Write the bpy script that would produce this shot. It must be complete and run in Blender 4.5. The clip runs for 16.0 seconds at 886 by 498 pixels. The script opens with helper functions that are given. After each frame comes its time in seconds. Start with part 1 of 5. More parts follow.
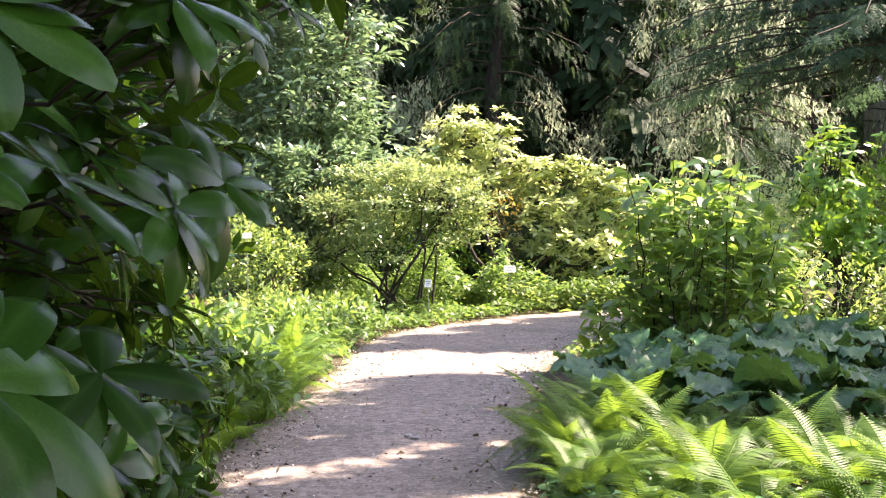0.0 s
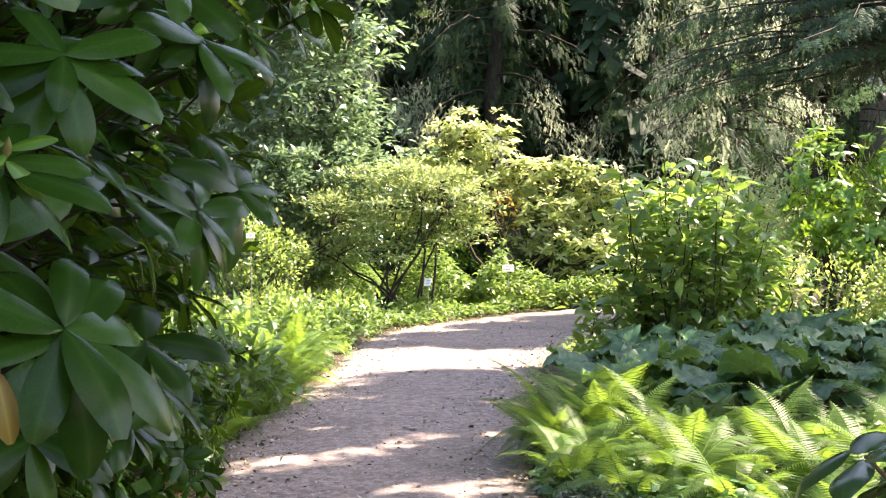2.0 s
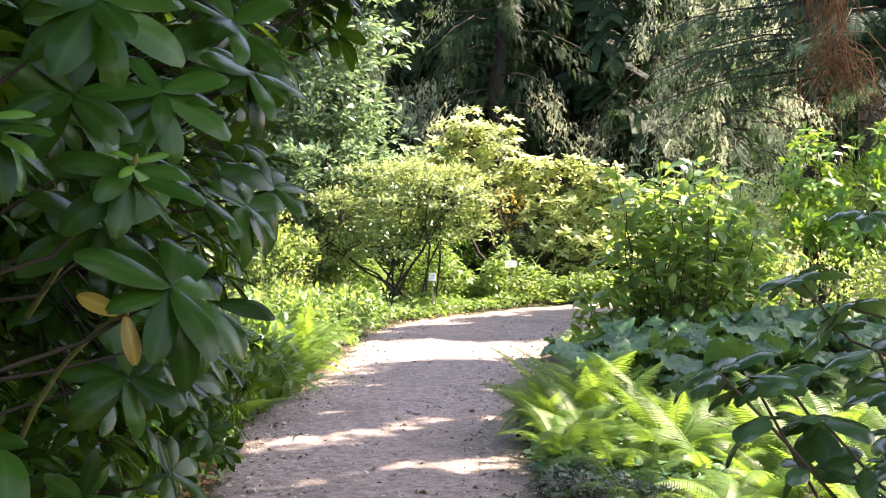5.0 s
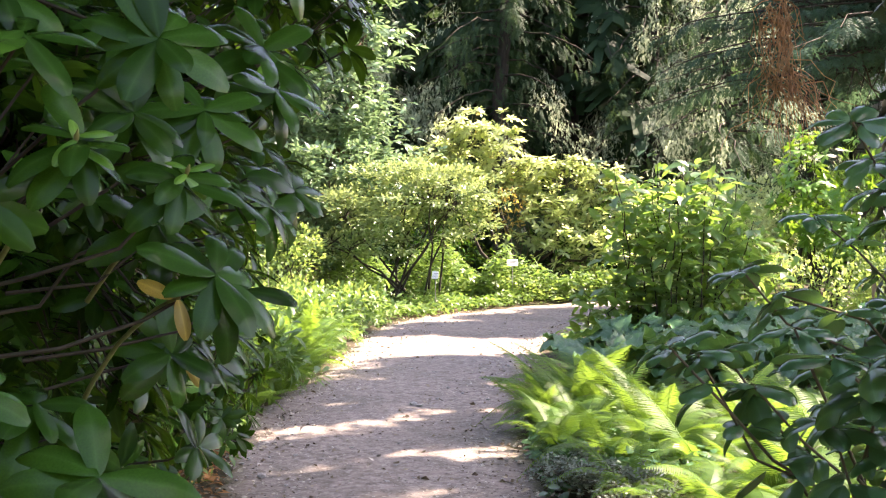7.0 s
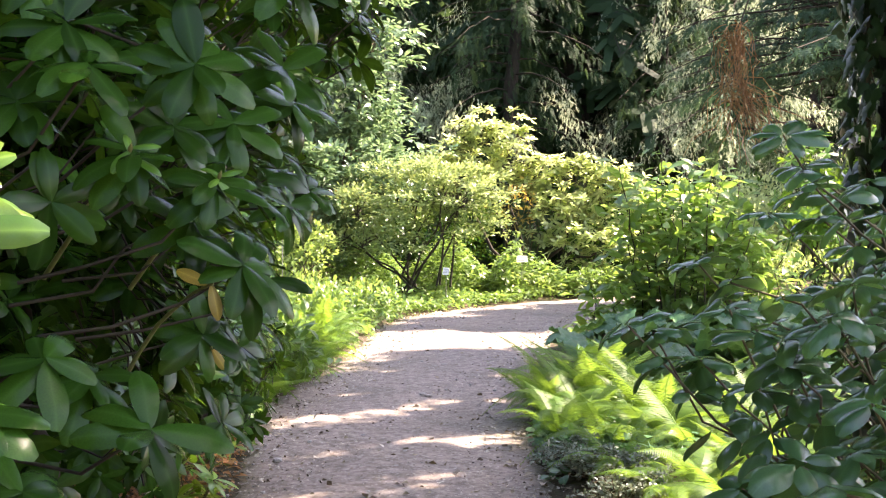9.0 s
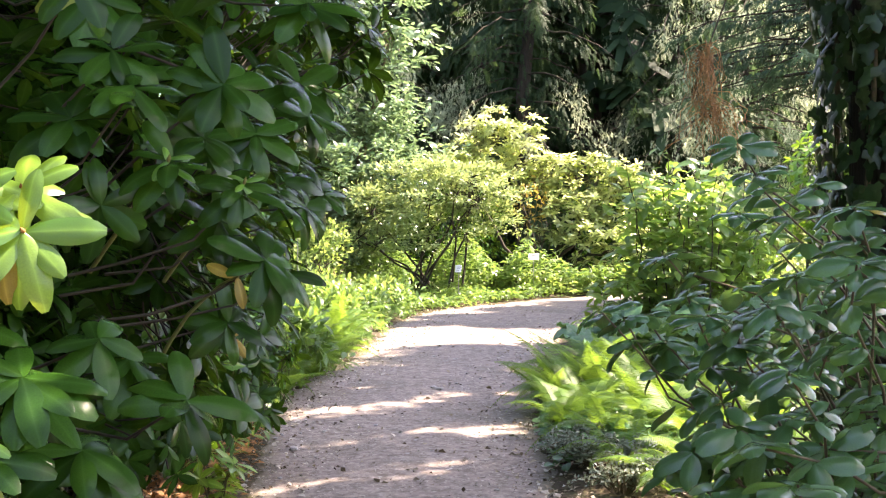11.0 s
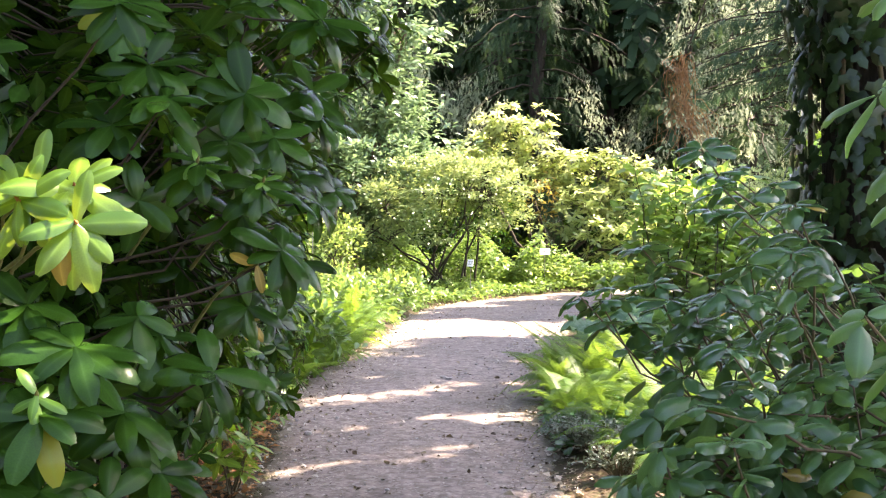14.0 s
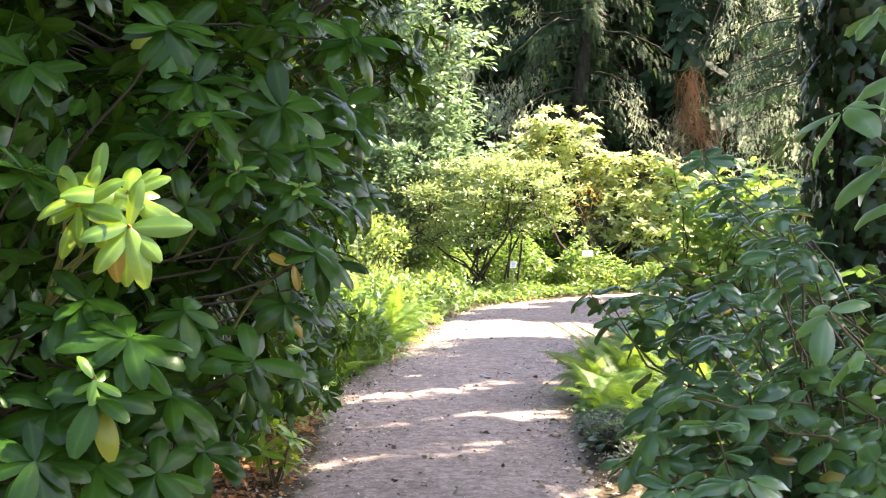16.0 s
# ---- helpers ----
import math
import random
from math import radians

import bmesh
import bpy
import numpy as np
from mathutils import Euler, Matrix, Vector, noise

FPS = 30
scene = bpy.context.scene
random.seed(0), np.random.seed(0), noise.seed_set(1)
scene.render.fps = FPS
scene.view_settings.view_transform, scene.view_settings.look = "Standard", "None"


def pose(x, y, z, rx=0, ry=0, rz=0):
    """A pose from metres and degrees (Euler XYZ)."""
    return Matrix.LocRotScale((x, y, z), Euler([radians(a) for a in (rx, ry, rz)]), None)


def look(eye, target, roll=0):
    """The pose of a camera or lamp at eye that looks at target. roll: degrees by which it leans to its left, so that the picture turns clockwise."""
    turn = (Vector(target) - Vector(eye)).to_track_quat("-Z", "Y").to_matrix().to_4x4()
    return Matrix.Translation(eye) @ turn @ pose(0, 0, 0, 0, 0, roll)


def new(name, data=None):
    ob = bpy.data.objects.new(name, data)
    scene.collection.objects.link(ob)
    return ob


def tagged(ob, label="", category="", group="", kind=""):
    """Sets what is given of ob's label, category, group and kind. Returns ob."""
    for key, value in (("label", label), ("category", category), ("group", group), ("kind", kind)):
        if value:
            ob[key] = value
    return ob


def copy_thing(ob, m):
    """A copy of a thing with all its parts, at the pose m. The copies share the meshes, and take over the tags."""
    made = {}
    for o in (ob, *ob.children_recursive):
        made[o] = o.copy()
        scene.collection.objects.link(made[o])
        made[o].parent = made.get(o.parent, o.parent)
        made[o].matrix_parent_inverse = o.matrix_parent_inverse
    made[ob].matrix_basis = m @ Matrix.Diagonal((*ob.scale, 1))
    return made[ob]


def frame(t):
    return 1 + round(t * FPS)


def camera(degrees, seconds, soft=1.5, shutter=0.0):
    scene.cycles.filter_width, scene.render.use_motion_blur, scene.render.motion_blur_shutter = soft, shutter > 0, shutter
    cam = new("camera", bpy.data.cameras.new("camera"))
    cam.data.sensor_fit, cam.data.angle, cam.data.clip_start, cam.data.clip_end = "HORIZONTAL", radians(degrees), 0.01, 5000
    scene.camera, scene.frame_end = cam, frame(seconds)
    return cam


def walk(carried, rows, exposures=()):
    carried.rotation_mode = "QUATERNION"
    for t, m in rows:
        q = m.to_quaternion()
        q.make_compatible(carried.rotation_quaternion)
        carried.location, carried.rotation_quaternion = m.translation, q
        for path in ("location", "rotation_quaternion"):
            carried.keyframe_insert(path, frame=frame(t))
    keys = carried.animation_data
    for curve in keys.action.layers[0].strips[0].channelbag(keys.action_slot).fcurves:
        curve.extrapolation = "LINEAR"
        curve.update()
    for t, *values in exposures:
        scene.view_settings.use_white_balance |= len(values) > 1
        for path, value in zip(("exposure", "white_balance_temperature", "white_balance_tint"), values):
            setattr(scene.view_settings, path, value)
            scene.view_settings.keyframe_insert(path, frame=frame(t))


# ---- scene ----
cam = camera(40.0, 16.0, soft=1.2)
PATH = [
    (0, (0.037, 0.201, 1.601), (-0.157, 2.191, 1.553), -0.5),
    (0.5, (0.055, 0.105, 1.596), (-0.14, 2.095, 1.548), -0.5),
    (1, (0.077, 0.034, 1.598), (-0.119, 2.023, 1.551), -0.6),
    (1.5, (0.101, -0.067, 1.603), (-0.096, 1.923, 1.556), -0.6),
    (2, (0.12, -0.172, 1.601), (-0.078, 1.818, 1.553), -0.6),
    (2.5, (0.141, -0.276, 1.596), (-0.059, 1.713, 1.548), -0.6),
    (3, (0.154, -0.365, 1.586), (-0.047, 1.625, 1.537), -0.6),
    (3.5, (0.17, -0.465, 1.583), (-0.034, 1.524, 1.534), -0.6),
    (4, (0.18, -0.544, 1.59), (-0.025, 1.445, 1.54), -0.5),
    (6.5, (0.224, -0.998, 1.594), (0.013, 0.99, 1.54), -0.2),
    (7, (0.238, -1.077, 1.596), (0.026, 0.911, 1.542), -0.1),
    (7.5, (0.256, -1.171, 1.597), (0.042, 0.817, 1.539), -0.2),
    (8, (0.277, -1.261, 1.591), (0.058, 0.726, 1.531), -0.1),
    (8.5, (0.297, -1.355, 1.591), (0.072, 0.631, 1.532), -0.1),
    (9, (0.316, -1.441, 1.599), (0.083, 0.544, 1.54), -0.1),
    (11.5, (0.409, -1.849, 1.606), (0.148, 0.133, 1.543), -0.1),
    (12, (0.415, -1.906, 1.603), (0.152, 0.076, 1.539), -0.0),
    (12.5, (0.421, -1.951, 1.605), (0.157, 0.03, 1.54), 0.0),
    (13, (0.438, -2.006, 1.607), (0.171, -0.025, 1.54), 0.0),
    (13.5, (0.462, -2.063, 1.608), (0.189, -0.083, 1.538), -0.0),
    (14, (0.489, -2.119, 1.607), (0.207, -0.14, 1.537), -0.0),
    (14.5, (0.525, -2.19, 1.607), (0.23, -0.213, 1.538), -0.1),
    (15, (0.554, -2.258, 1.61), (0.241, -0.284, 1.541), -0.1),
    (15.5, (0.577, -2.315, 1.613), (0.241, -0.345, 1.546), -0.1),
    (16, (0.599, -2.367, 1.615), (0.24, -0.4, 1.548), 0.0),
]
walk(cam, [(t, look(e, g, r)) for t, e, g, r in PATH], exposures=[(0.0, 2.62, 7750, 26), (8.0, 2.82, 7800, 26), (16.0, 3.05, 7850, 25)])

# ---- world, sun, exposure ----
SUN_DIR = Vector((0.55, 0.30, 0.78)).normalized()   # from the ground to the sun
world = bpy.data.worlds.new("world")
scene.world = world
world.use_nodes = True
wn = world.node_tree
sky = wn.nodes.new("ShaderNodeTexSky")
sky.sky_type, sky.sun_disc = "NISHITA", False
sky.sun_elevation = math.asin(SUN_DIR.z)
sky.sun_rotation = math.atan2(SUN_DIR.x, SUN_DIR.y)
wn.links.new(sky.outputs[0], wn.nodes["Background"].inputs[0])
wn.nodes["Background"].inputs[1].default_value = 0.14
sun = new("sun", bpy.data.lights.new("sun", "SUN"))
sun.data.energy, sun.data.angle, sun.data.color = 5.0, radians(0.5), (1.0, 0.95, 0.86)
sun.matrix_world = look(SUN_DIR * 50, (0, 0, 0))

rng = np.random.default_rng(7)


# ---- materials ----
def material(name):
    m = bpy.data.materials.new(name)
    m.use_nodes = True
    return m, m.node_tree.nodes, m.node_tree.links, m.node_tree.nodes["Principled BSDF"]


def node(ns, kind, **kw):
    n = ns.new("ShaderNode" + kind)
    for k, v in kw.items():
        if k == "scale":
            n.inputs["Scale"].default_value = v
        elif k == "detail":
            n.inputs["Detail"].default_value = v
        elif k == "op":
            n.operation = v
    return n


def mixed(ns, ln, fac, a, b):
    n = ns.new("ShaderNodeMix")
    n.data_type = "RGBA"
    for sock, v in ((n.inputs[0], fac), (n.inputs[6], a), (n.inputs[7], b)):
        if isinstance(v, (int, float)):
            sock.default_value = v
        elif isinstance(v, tuple):
            sock.default_value = (*v, 1)
        else:
            ln.new(v, sock)
    return n.outputs[2]


def leaf_material(name, dark, light, glow, through_share=0.35, rough=0.4, vein=0.25, old=None, gloss=0.5):
    """Leaf: each one its own shade between dark and light; light shines through with the colour glow."""
    m, ns, ln, b = material(name)
    geo, info = ns.new("ShaderNodeNewGeometry"), ns.new("ShaderNodeObjectInfo")
    add = node(ns, "Math", op="ADD")
    ln.new(geo.outputs["Random Per Island"], add.inputs[0])
    ln.new(info.outputs["Random"], add.inputs[1])
    fr = node(ns, "Math", op="FRACT")
    ln.new(add.outputs[0], fr.inputs[0])
    col = mixed(ns, ln, fr.outputs[0], dark, light)
    tc = ns.new("ShaderNodeTexCoord")
    nz = node(ns, "TexNoise", scale=38.0, detail=4.0)
    ln.new(tc.outputs["Object"], nz.inputs["Vector"])
    ramp = ns.new("ShaderNodeMapRange")
    ramp.inputs[1].default_value, ramp.inputs[2].default_value = 0.35, 0.75
    ramp.inputs[3].default_value, ramp.inputs[4].default_value = 0.0, 0.5
    ln.new(nz.outputs[0], ramp.inputs[0])
    col = mixed(ns, ln, ramp.outputs[0], col, tuple(c * 0.6 for c in dark))
    if old:
        gt = node(ns, "Math", op="GREATER_THAN")
        gt.inputs[1].default_value = 0.998
        ln.new(fr.outputs[0], gt.inputs[0])
        col = mixed(ns, ln, gt.outputs[0], col, old)
    at = ns.new("ShaderNodeAttribute")
    at.attribute_name = "vein"
    vm = node(ns, "Math", op="MULTIPLY")
    vp = node(ns, "Math", op="POWER")
    vp.inputs[1].default_value = 6.0
    ln.new(at.outputs["Fac"], vp.inputs[0])
    ln.new(vp.outputs[0], vm.inputs[0])
    vm.inputs[1].default_value = vein
    col = mixed(ns, ln, vm.outputs[0], col, tuple(min(1, c * 2.2 + 0.03) for c in light))
    ln.new(col, b.inputs["Base Color"])
    b.inputs["Roughness"].default_value = rough
    b.inputs["Specular IOR Level"].default_value = gloss
    bump = ns.new("ShaderNodeBump")
    bump.inputs["Strength"].default_value, bump.inputs["Distance"].default_value = 0.12, 0.003
    ln.new(nz.outputs[0], bump.inputs["Height"])
    ln.new(bump.outputs[0], b.inputs["Normal"])
    tr = ns.new("ShaderNodeBsdfTranslucent")
    gcol = mixed(ns, ln, 0.65, col, glow)
    ln.new(gcol, tr.inputs[0])
    mix = ns.new("ShaderNodeMixShader")
    mix.inputs[0].default_value = through_share
    ln.new(b.outputs[0], mix.inputs[1])
    ln.new(tr.outputs[0], mix.inputs[2])
    ln.new(mix.outputs[0], ns["Material Output"].inputs[0])
    return m


def rough_material(name, cols, scale, rough=0.9, bump=0.5, dist=0.01, fine=None, stretch=(1, 1, 1)):
    """Bark, earth, gravel: colours by noise at two scales, with relief."""
    m, ns, ln, b = material(name)
    tc, mp = ns.new("ShaderNodeTexCoord"), ns.new("ShaderNodeMapping")
    mp.inputs["Scale"].default_value = stretch
    ln.new(tc.outputs["Object"], mp.inputs["Vector"])
    n1, n2 = node(ns, "TexNoise", scale=scale, detail=6.0), node(ns, "TexNoise", scale=fine or scale * 9, detail=8.0)
    for n in (n1, n2):
        ln.new(mp.outputs[0], n.inputs["Vector"])
    r = ns.new("ShaderNodeValToRGB")
    e = r.color_ramp.elements
    e[0].position, e[1].position = 0.32, 0.68
    e[0].color, e[1].color = (*cols[0], 1), (*cols[1], 1)
    ln.new(n1.outputs[0], r.inputs[0])
    r2 = ns.new("ShaderNodeMapRange")
    r2.inputs[1].default_value, r2.inputs[2].default_value = 0.45, 0.7
    ln.new(n2.outputs[0], r2.inputs[0])
    col = mixed(ns, ln, r2.outputs[0], r.outputs[0], cols[2])
    ln.new(col, b.inputs["Base Color"])
    b.inputs["Roughness"].default_value = rough
    b.inputs["Specular IOR Level"].default_value = 0.25
    bp = ns.new("ShaderNodeBump")
    bp.inputs["Strength"].default_value, bp.inputs["Distance"].default_value = bump, dist
    ln.new(n2.outputs[0], bp.inputs["Height"])
    ln.new(bp.outputs[0], b.inputs["Normal"])
    return m


RHODO = leaf_material("rhododendron_leaf", (0.006, 0.027, 0.004), (0.023, 0.077, 0.009), (0.20, 0.40, 0.03), 0.13, 0.25, 0.16, (0.13, 0.15, 0.02), 0.16)
SPROUT = leaf_material("young_leaf", (0.050, 0.150, 0.014), (0.18, 0.31, 0.036), (0.46, 0.60, 0.05), 0.35, 0.32, 0.35, None, 0.7)
FRESH = leaf_material("fresh_green_leaf", (0.045, 0.150, 0.014), (0.110, 0.250, 0.028), (0.36, 0.58, 0.05), 0.34, 0.36, 0.3)
YELLOWED = leaf_material("yellowed_leaf", (0.22, 0.15, 0.03), (0.44, 0.33, 0.06), (0.6, 0.43, 0.08), 0.3, 0.5, 0.3)
# leaf colours raised past true foliage to carry the sun's glare
SUNRHODO = leaf_material("sun_raised_leaf", (0.06, 0.130, 0.032), (0.49, 0.56, 0.25), (0.83, 0.93, 0.40), 0.54, 0.22, 0.2, (0.42, 0.22, 0.06), 1.0)
LAUREL = leaf_material("layered_shrub_leaf", (0.034, 0.095, 0.036), (0.165, 0.250, 0.140), (0.30, 0.47, 0.19), 0.32, 0.27, 0.15, None, 0.9)
VIBURNUM = leaf_material("dark_glossy_leaf", (0.016, 0.064, 0.026), (0.056, 0.150, 0.056), (0.24, 0.46, 0.07), 0.24, 0.22, 0.14, (0.30, 0.22, 0.05), 0.75)
HYDRANGEA = leaf_material("broad_shrub_leaf", (0.024, 0.082, 0.024), (0.088, 0.180, 0.048), (0.42, 0.66, 0.09), 0.42, 0.38, 0.25)
DARKGREEN = leaf_material("dark_green_leaf", (0.022, 0.070, 0.016), (0.065, 0.150, 0.034), (0.30, 0.50, 0.05), 0.32, 0.4, 0.2, None, 0.4)
AZALEA = leaf_material("azalea_leaf", (0.055, 0.115, 0.036), (0.21, 0.29, 0.110), (0.52, 0.64, 0.20), 0.36, 0.42, 0.1, (0.50, 0.30, 0.05), 0.5)
SHRUB = leaf_material("shrub_leaf", (0.042, 0.105, 0.026), (0.150, 0.235, 0.070), (0.44, 0.60, 0.12), 0.48, 0.42, 0.15)
COVER = leaf_material("ground_cover_leaf", (0.040, 0.105, 0.022), (0.130, 0.225, 0.050), (0.32, 0.50, 0.09), 0.38, 0.45, 0.15)
FERN = leaf_material("fern_frond", (0.028, 0.086, 0.012), (0.090, 0.172, 0.026), (0.34, 0.56, 0.06), 0.36, 0.5, 0.1, None, 0.2)
BUTTERBUR = leaf_material("butterbur_leaf", (0.022, 0.086, 0.034), (0.066, 0.168, 0.066), (0.22, 0.42, 0.06), 0.2, 0.34, 0.35, None, 0.32)
NEEDLE = leaf_material("conifer_needles", (0.008, 0.025, 0.010), (0.028, 0.062, 0.026), (0.14, 0.24, 0.08), 0.25, 0.6, 0.0, None, 0.12)
NEEDLE_TEAL = leaf_material("blue_green_needles", (0.009, 0.032, 0.019), (0.034, 0.082, 0.047), (0.16, 0.29, 0.13), 0.26, 0.6, 0.0, None, 0.12)
# pale needle colour that paints sunlight onto branch tips
NEEDLE_SUN_TINT = leaf_material("sun_tinted_needles", (0.130, 0.185, 0.105), (0.42, 0.48, 0.33), (0.64, 0.73, 0.48), 0.5, 0.6, 0.0, None, 0.12)
NEEDLE_MID = leaf_material("grey_green_needles", (0.014, 0.042, 0.020), (0.050, 0.100, 0.048), (0.20, 0.33, 0.12), 0.30, 0.6, 0.0, None, 0.12)
MIDGREEN = leaf_material("mid_green_leaf", (0.026, 0.086, 0.032), (0.084, 0.186, 0.068), (0.24, 0.48, 0.07), 0.26, 0.24, 0.14, (0.30, 0.22, 0.05), 0.65)
BROADGREEN = leaf_material("long_green_leaf", (0.034, 0.100, 0.036), (0.072, 0.170, 0.062), (0.26, 0.50, 0.09), 0.28, 0.30, 0.2, None, 0.55)
IVY = leaf_material("ivy_leaf", (0.010, 0.026, 0.010), (0.024, 0.056, 0.016), (0.10, 0.22, 0.03), 0.12, 0.35, 0.3, None, 0.4)
CANOPY = leaf_material("tree_leaf", (0.05, 0.10, 0.025), (0.09, 0.16, 0.035), (0.25, 0.40, 0.05), 0.3, 0.45, 0.1)
DRY = leaf_material("dry_brown_leaf", (0.18, 0.075, 0.026), (0.44, 0.22, 0.08), (0.52, 0.25, 0.07), 0.25, 0.7, 0.1)
GREYLEAF = leaf_material("grey_green_leaf", (0.085, 0.120, 0.085), (0.200, 0.240, 0.180), (0.25, 0.32, 0.16), 0.2, 0.5, 0.1)
LITTER = leaf_material("leaf_litter", (0.09, 0.055, 0.030), (0.42, 0.36, 0.26), (0.3, 0.22, 0.1), 0.1, 0.8, 0.1)
BARK = rough_material("bark", ((0.022, 0.017, 0.013), (0.050, 0.040, 0.031), (0.015, 0.012, 0.009)), 5, 0.9, 0.9, 0.03, 30, (1, 1, 0.25))
TWIG = rough_material("twig_bark", ((0.055, 0.040, 0.026), (0.13, 0.095, 0.055), (0.05, 0.06, 0.025)), 9, 0.8, 0.4, 0.004)
GREENTWIG = rough_material("green_twig", ((0.10, 0.13, 0.035), (0.17, 0.19, 0.06), (0.12, 0.10, 0.04)), 9, 0.6, 0.3, 0.003)
DARKTWIG = rough_material("dark_twig_bark", ((0.018, 0.013, 0.010), (0.05, 0.038, 0.026), (0.03, 0.03, 0.018)), 9, 0.85, 0.4, 0.004)
SOIL = rough_material("soil", ((0.030, 0.022, 0.015), (0.085, 0.060, 0.038), (0.05, 0.055, 0.02)), 1.3, 0.95, 0.9, 0.03, 22)
PLATE = rough_material("white_plate", ((0.72, 0.72, 0.70), (0.8, 0.8, 0.78), (0.6, 0.6, 0.56)), 6, 0.45, 0.05, 0.001)
METAL = rough_material("grey_metal", ((0.22, 0.22, 0.21), (0.3, 0.3, 0.29), (0.16, 0.14, 0.12)), 8, 0.5, 0.1, 0.001)
STONE = rough_material("pebble_stone", ((0.16, 0.15, 0.14), (0.34, 0.32, 0.30), (0.45, 0.44, 0.42)), 5, 0.85, 0.3, 0.003)


def gravel_material():
    m, ns, ln, b = material("gravel_path")
    tc = ns.new("ShaderNodeTexCoord")
    big = node(ns, "TexNoise", scale=0.9, detail=5.0)
    mid = node(ns, "TexNoise", scale=16.0, detail=8.0)
    grit = ns.new("ShaderNodeTexVoronoi")
    grit.inputs["Scale"].default_value = 62.0
    fine = node(ns, "TexNoise", scale=160.0, detail=4.0)
    for n in (big, mid, grit, fine):
        ln.new(tc.outputs["Object"], n.inputs["Vector"])
    r = ns.new("ShaderNodeValToRGB")
    e = r.color_ramp.elements
    e[0].position, e[1].position = 0.35, 0.7
    e[0].color, e[1].color = (0.150, 0.122, 0.106, 1), (0.300, 0.254, 0.224, 1)
    ln.new(mid.outputs[0], r.inputs[0])
    at = ns.new("ShaderNodeAttribute")
    at.attribute_name = "edge"
    damp = ns.new("ShaderNodeMapRange")
    damp.inputs[1].default_value, damp.inputs[2].default_value = 0.52, 0.72
    damp.inputs[4].default_value = 0.6
    ln.new(big.outputs[0], damp.inputs[0])
    col = mixed(ns, ln, damp.outputs[0], r.outputs[0], (0.11, 0.098, 0.082))
    edge = node(ns, "Math", op="MULTIPLY")
    ln.new(at.outputs["Fac"], edge.inputs[0])
    ln.new(mid.outputs[0], edge.inputs[1])
    edge2 = ns.new("ShaderNodeMapRange")
    edge2.inputs[1].default_value, edge2.inputs[2].default_value = 0.22, 0.55
    ln.new(edge.outputs[0], edge2.inputs[0])
    col = mixed(ns, ln, edge2.outputs[0], col, (0.085, 0.085, 0.035))
    cs = ns.new("ShaderNodeSeparateColor")
    ln.new(grit.outputs["Color"], cs.inputs[0])
    gl = ns.new("ShaderNodeMapRange")
    gl.inputs[1].default_value, gl.inputs[2].default_value, gl.inputs[4].default_value = 0.8, 1.0, 0.55
    ln.new(cs.outputs[0], gl.inputs[0])
    col = mixed(ns, ln, gl.outputs[0], col, (0.40, 0.37, 0.34))
    gd = ns.new("ShaderNodeMapRange")
    gd.inputs[1].default_value, gd.inputs[2].default_value, gd.inputs[4].default_value = 0.85, 1.0, 0.6
    ln.new(cs.outputs[1], gd.inputs[0])
    col = mixed(ns, ln, gd.outputs[0], col, (0.06, 0.05, 0.045))
    ln.new(col, b.inputs["Base Color"])
    b.inputs["Roughness"].default_value = 0.9
    b.inputs["Specular IOR Level"].default_value = 0.25
    hs = node(ns, "Math", op="ADD")
    ln.new(mid.outputs[0], hs.inputs[0])
    ln.new(fine.outputs[0], hs.inputs[1])
    bp = ns.new("ShaderNodeBump")
    bp.inputs["Strength"].default_value, bp.inputs["Distance"].default_value = 0.5, 0.012
    ln.new(hs.outputs[0], bp.inputs["Height"])
    ln.new(bp.outputs[0], b.inputs["Normal"])
    return m


GRAVEL = gravel_material()


# ---- mesh helpers ----
def mesh_of(name, verts, faces, mat, vein=None, smooth=True):
    """A mesh from arrays; faces all with the same count of corners."""
    verts, faces = np.asarray(verts, np.float32), np.asarray(faces, np.int32)
    k, n = faces.shape[1], len(faces)
    me = bpy.data.meshes.new(name)
    me.vertices.add(len(verts))
    me.vertices.foreach_set("co", verts.ravel())
    me.loops.add(n * k)
    me.loops.foreach_set("vertex_index", faces.ravel())
    me.polygons.add(n)
    me.polygons.foreach_set("loop_start", np.arange(0, n * k, k, dtype=np.int32))
    me.polygons.foreach_set("use_smooth", np.full(n, smooth))
    if vein is not None:
        me.attributes.new("vein", "FLOAT", "POINT").data.foreach_set("value", np.asarray(vein, np.float32))
    me.update(calc_edges=True)
    me.validate()
    me.materials.append(mat)
    return me


def part(name, me, parent, label="", kind=""):
    ob = new(name, me)
    ob.parent = parent
    return tagged(ob, label, "", "", kind)


def thing(name, label, category, at=(0, 0, 0), group="", kind=""):
    ob = new(name)
    ob.empty_display_size = 0.1
    ob.location = at
    return tagged(ob, label, category, group, kind)


def unit(a):
    return a / np.maximum(np.linalg.norm(a, axis=-1, keepdims=True), 1e-9)


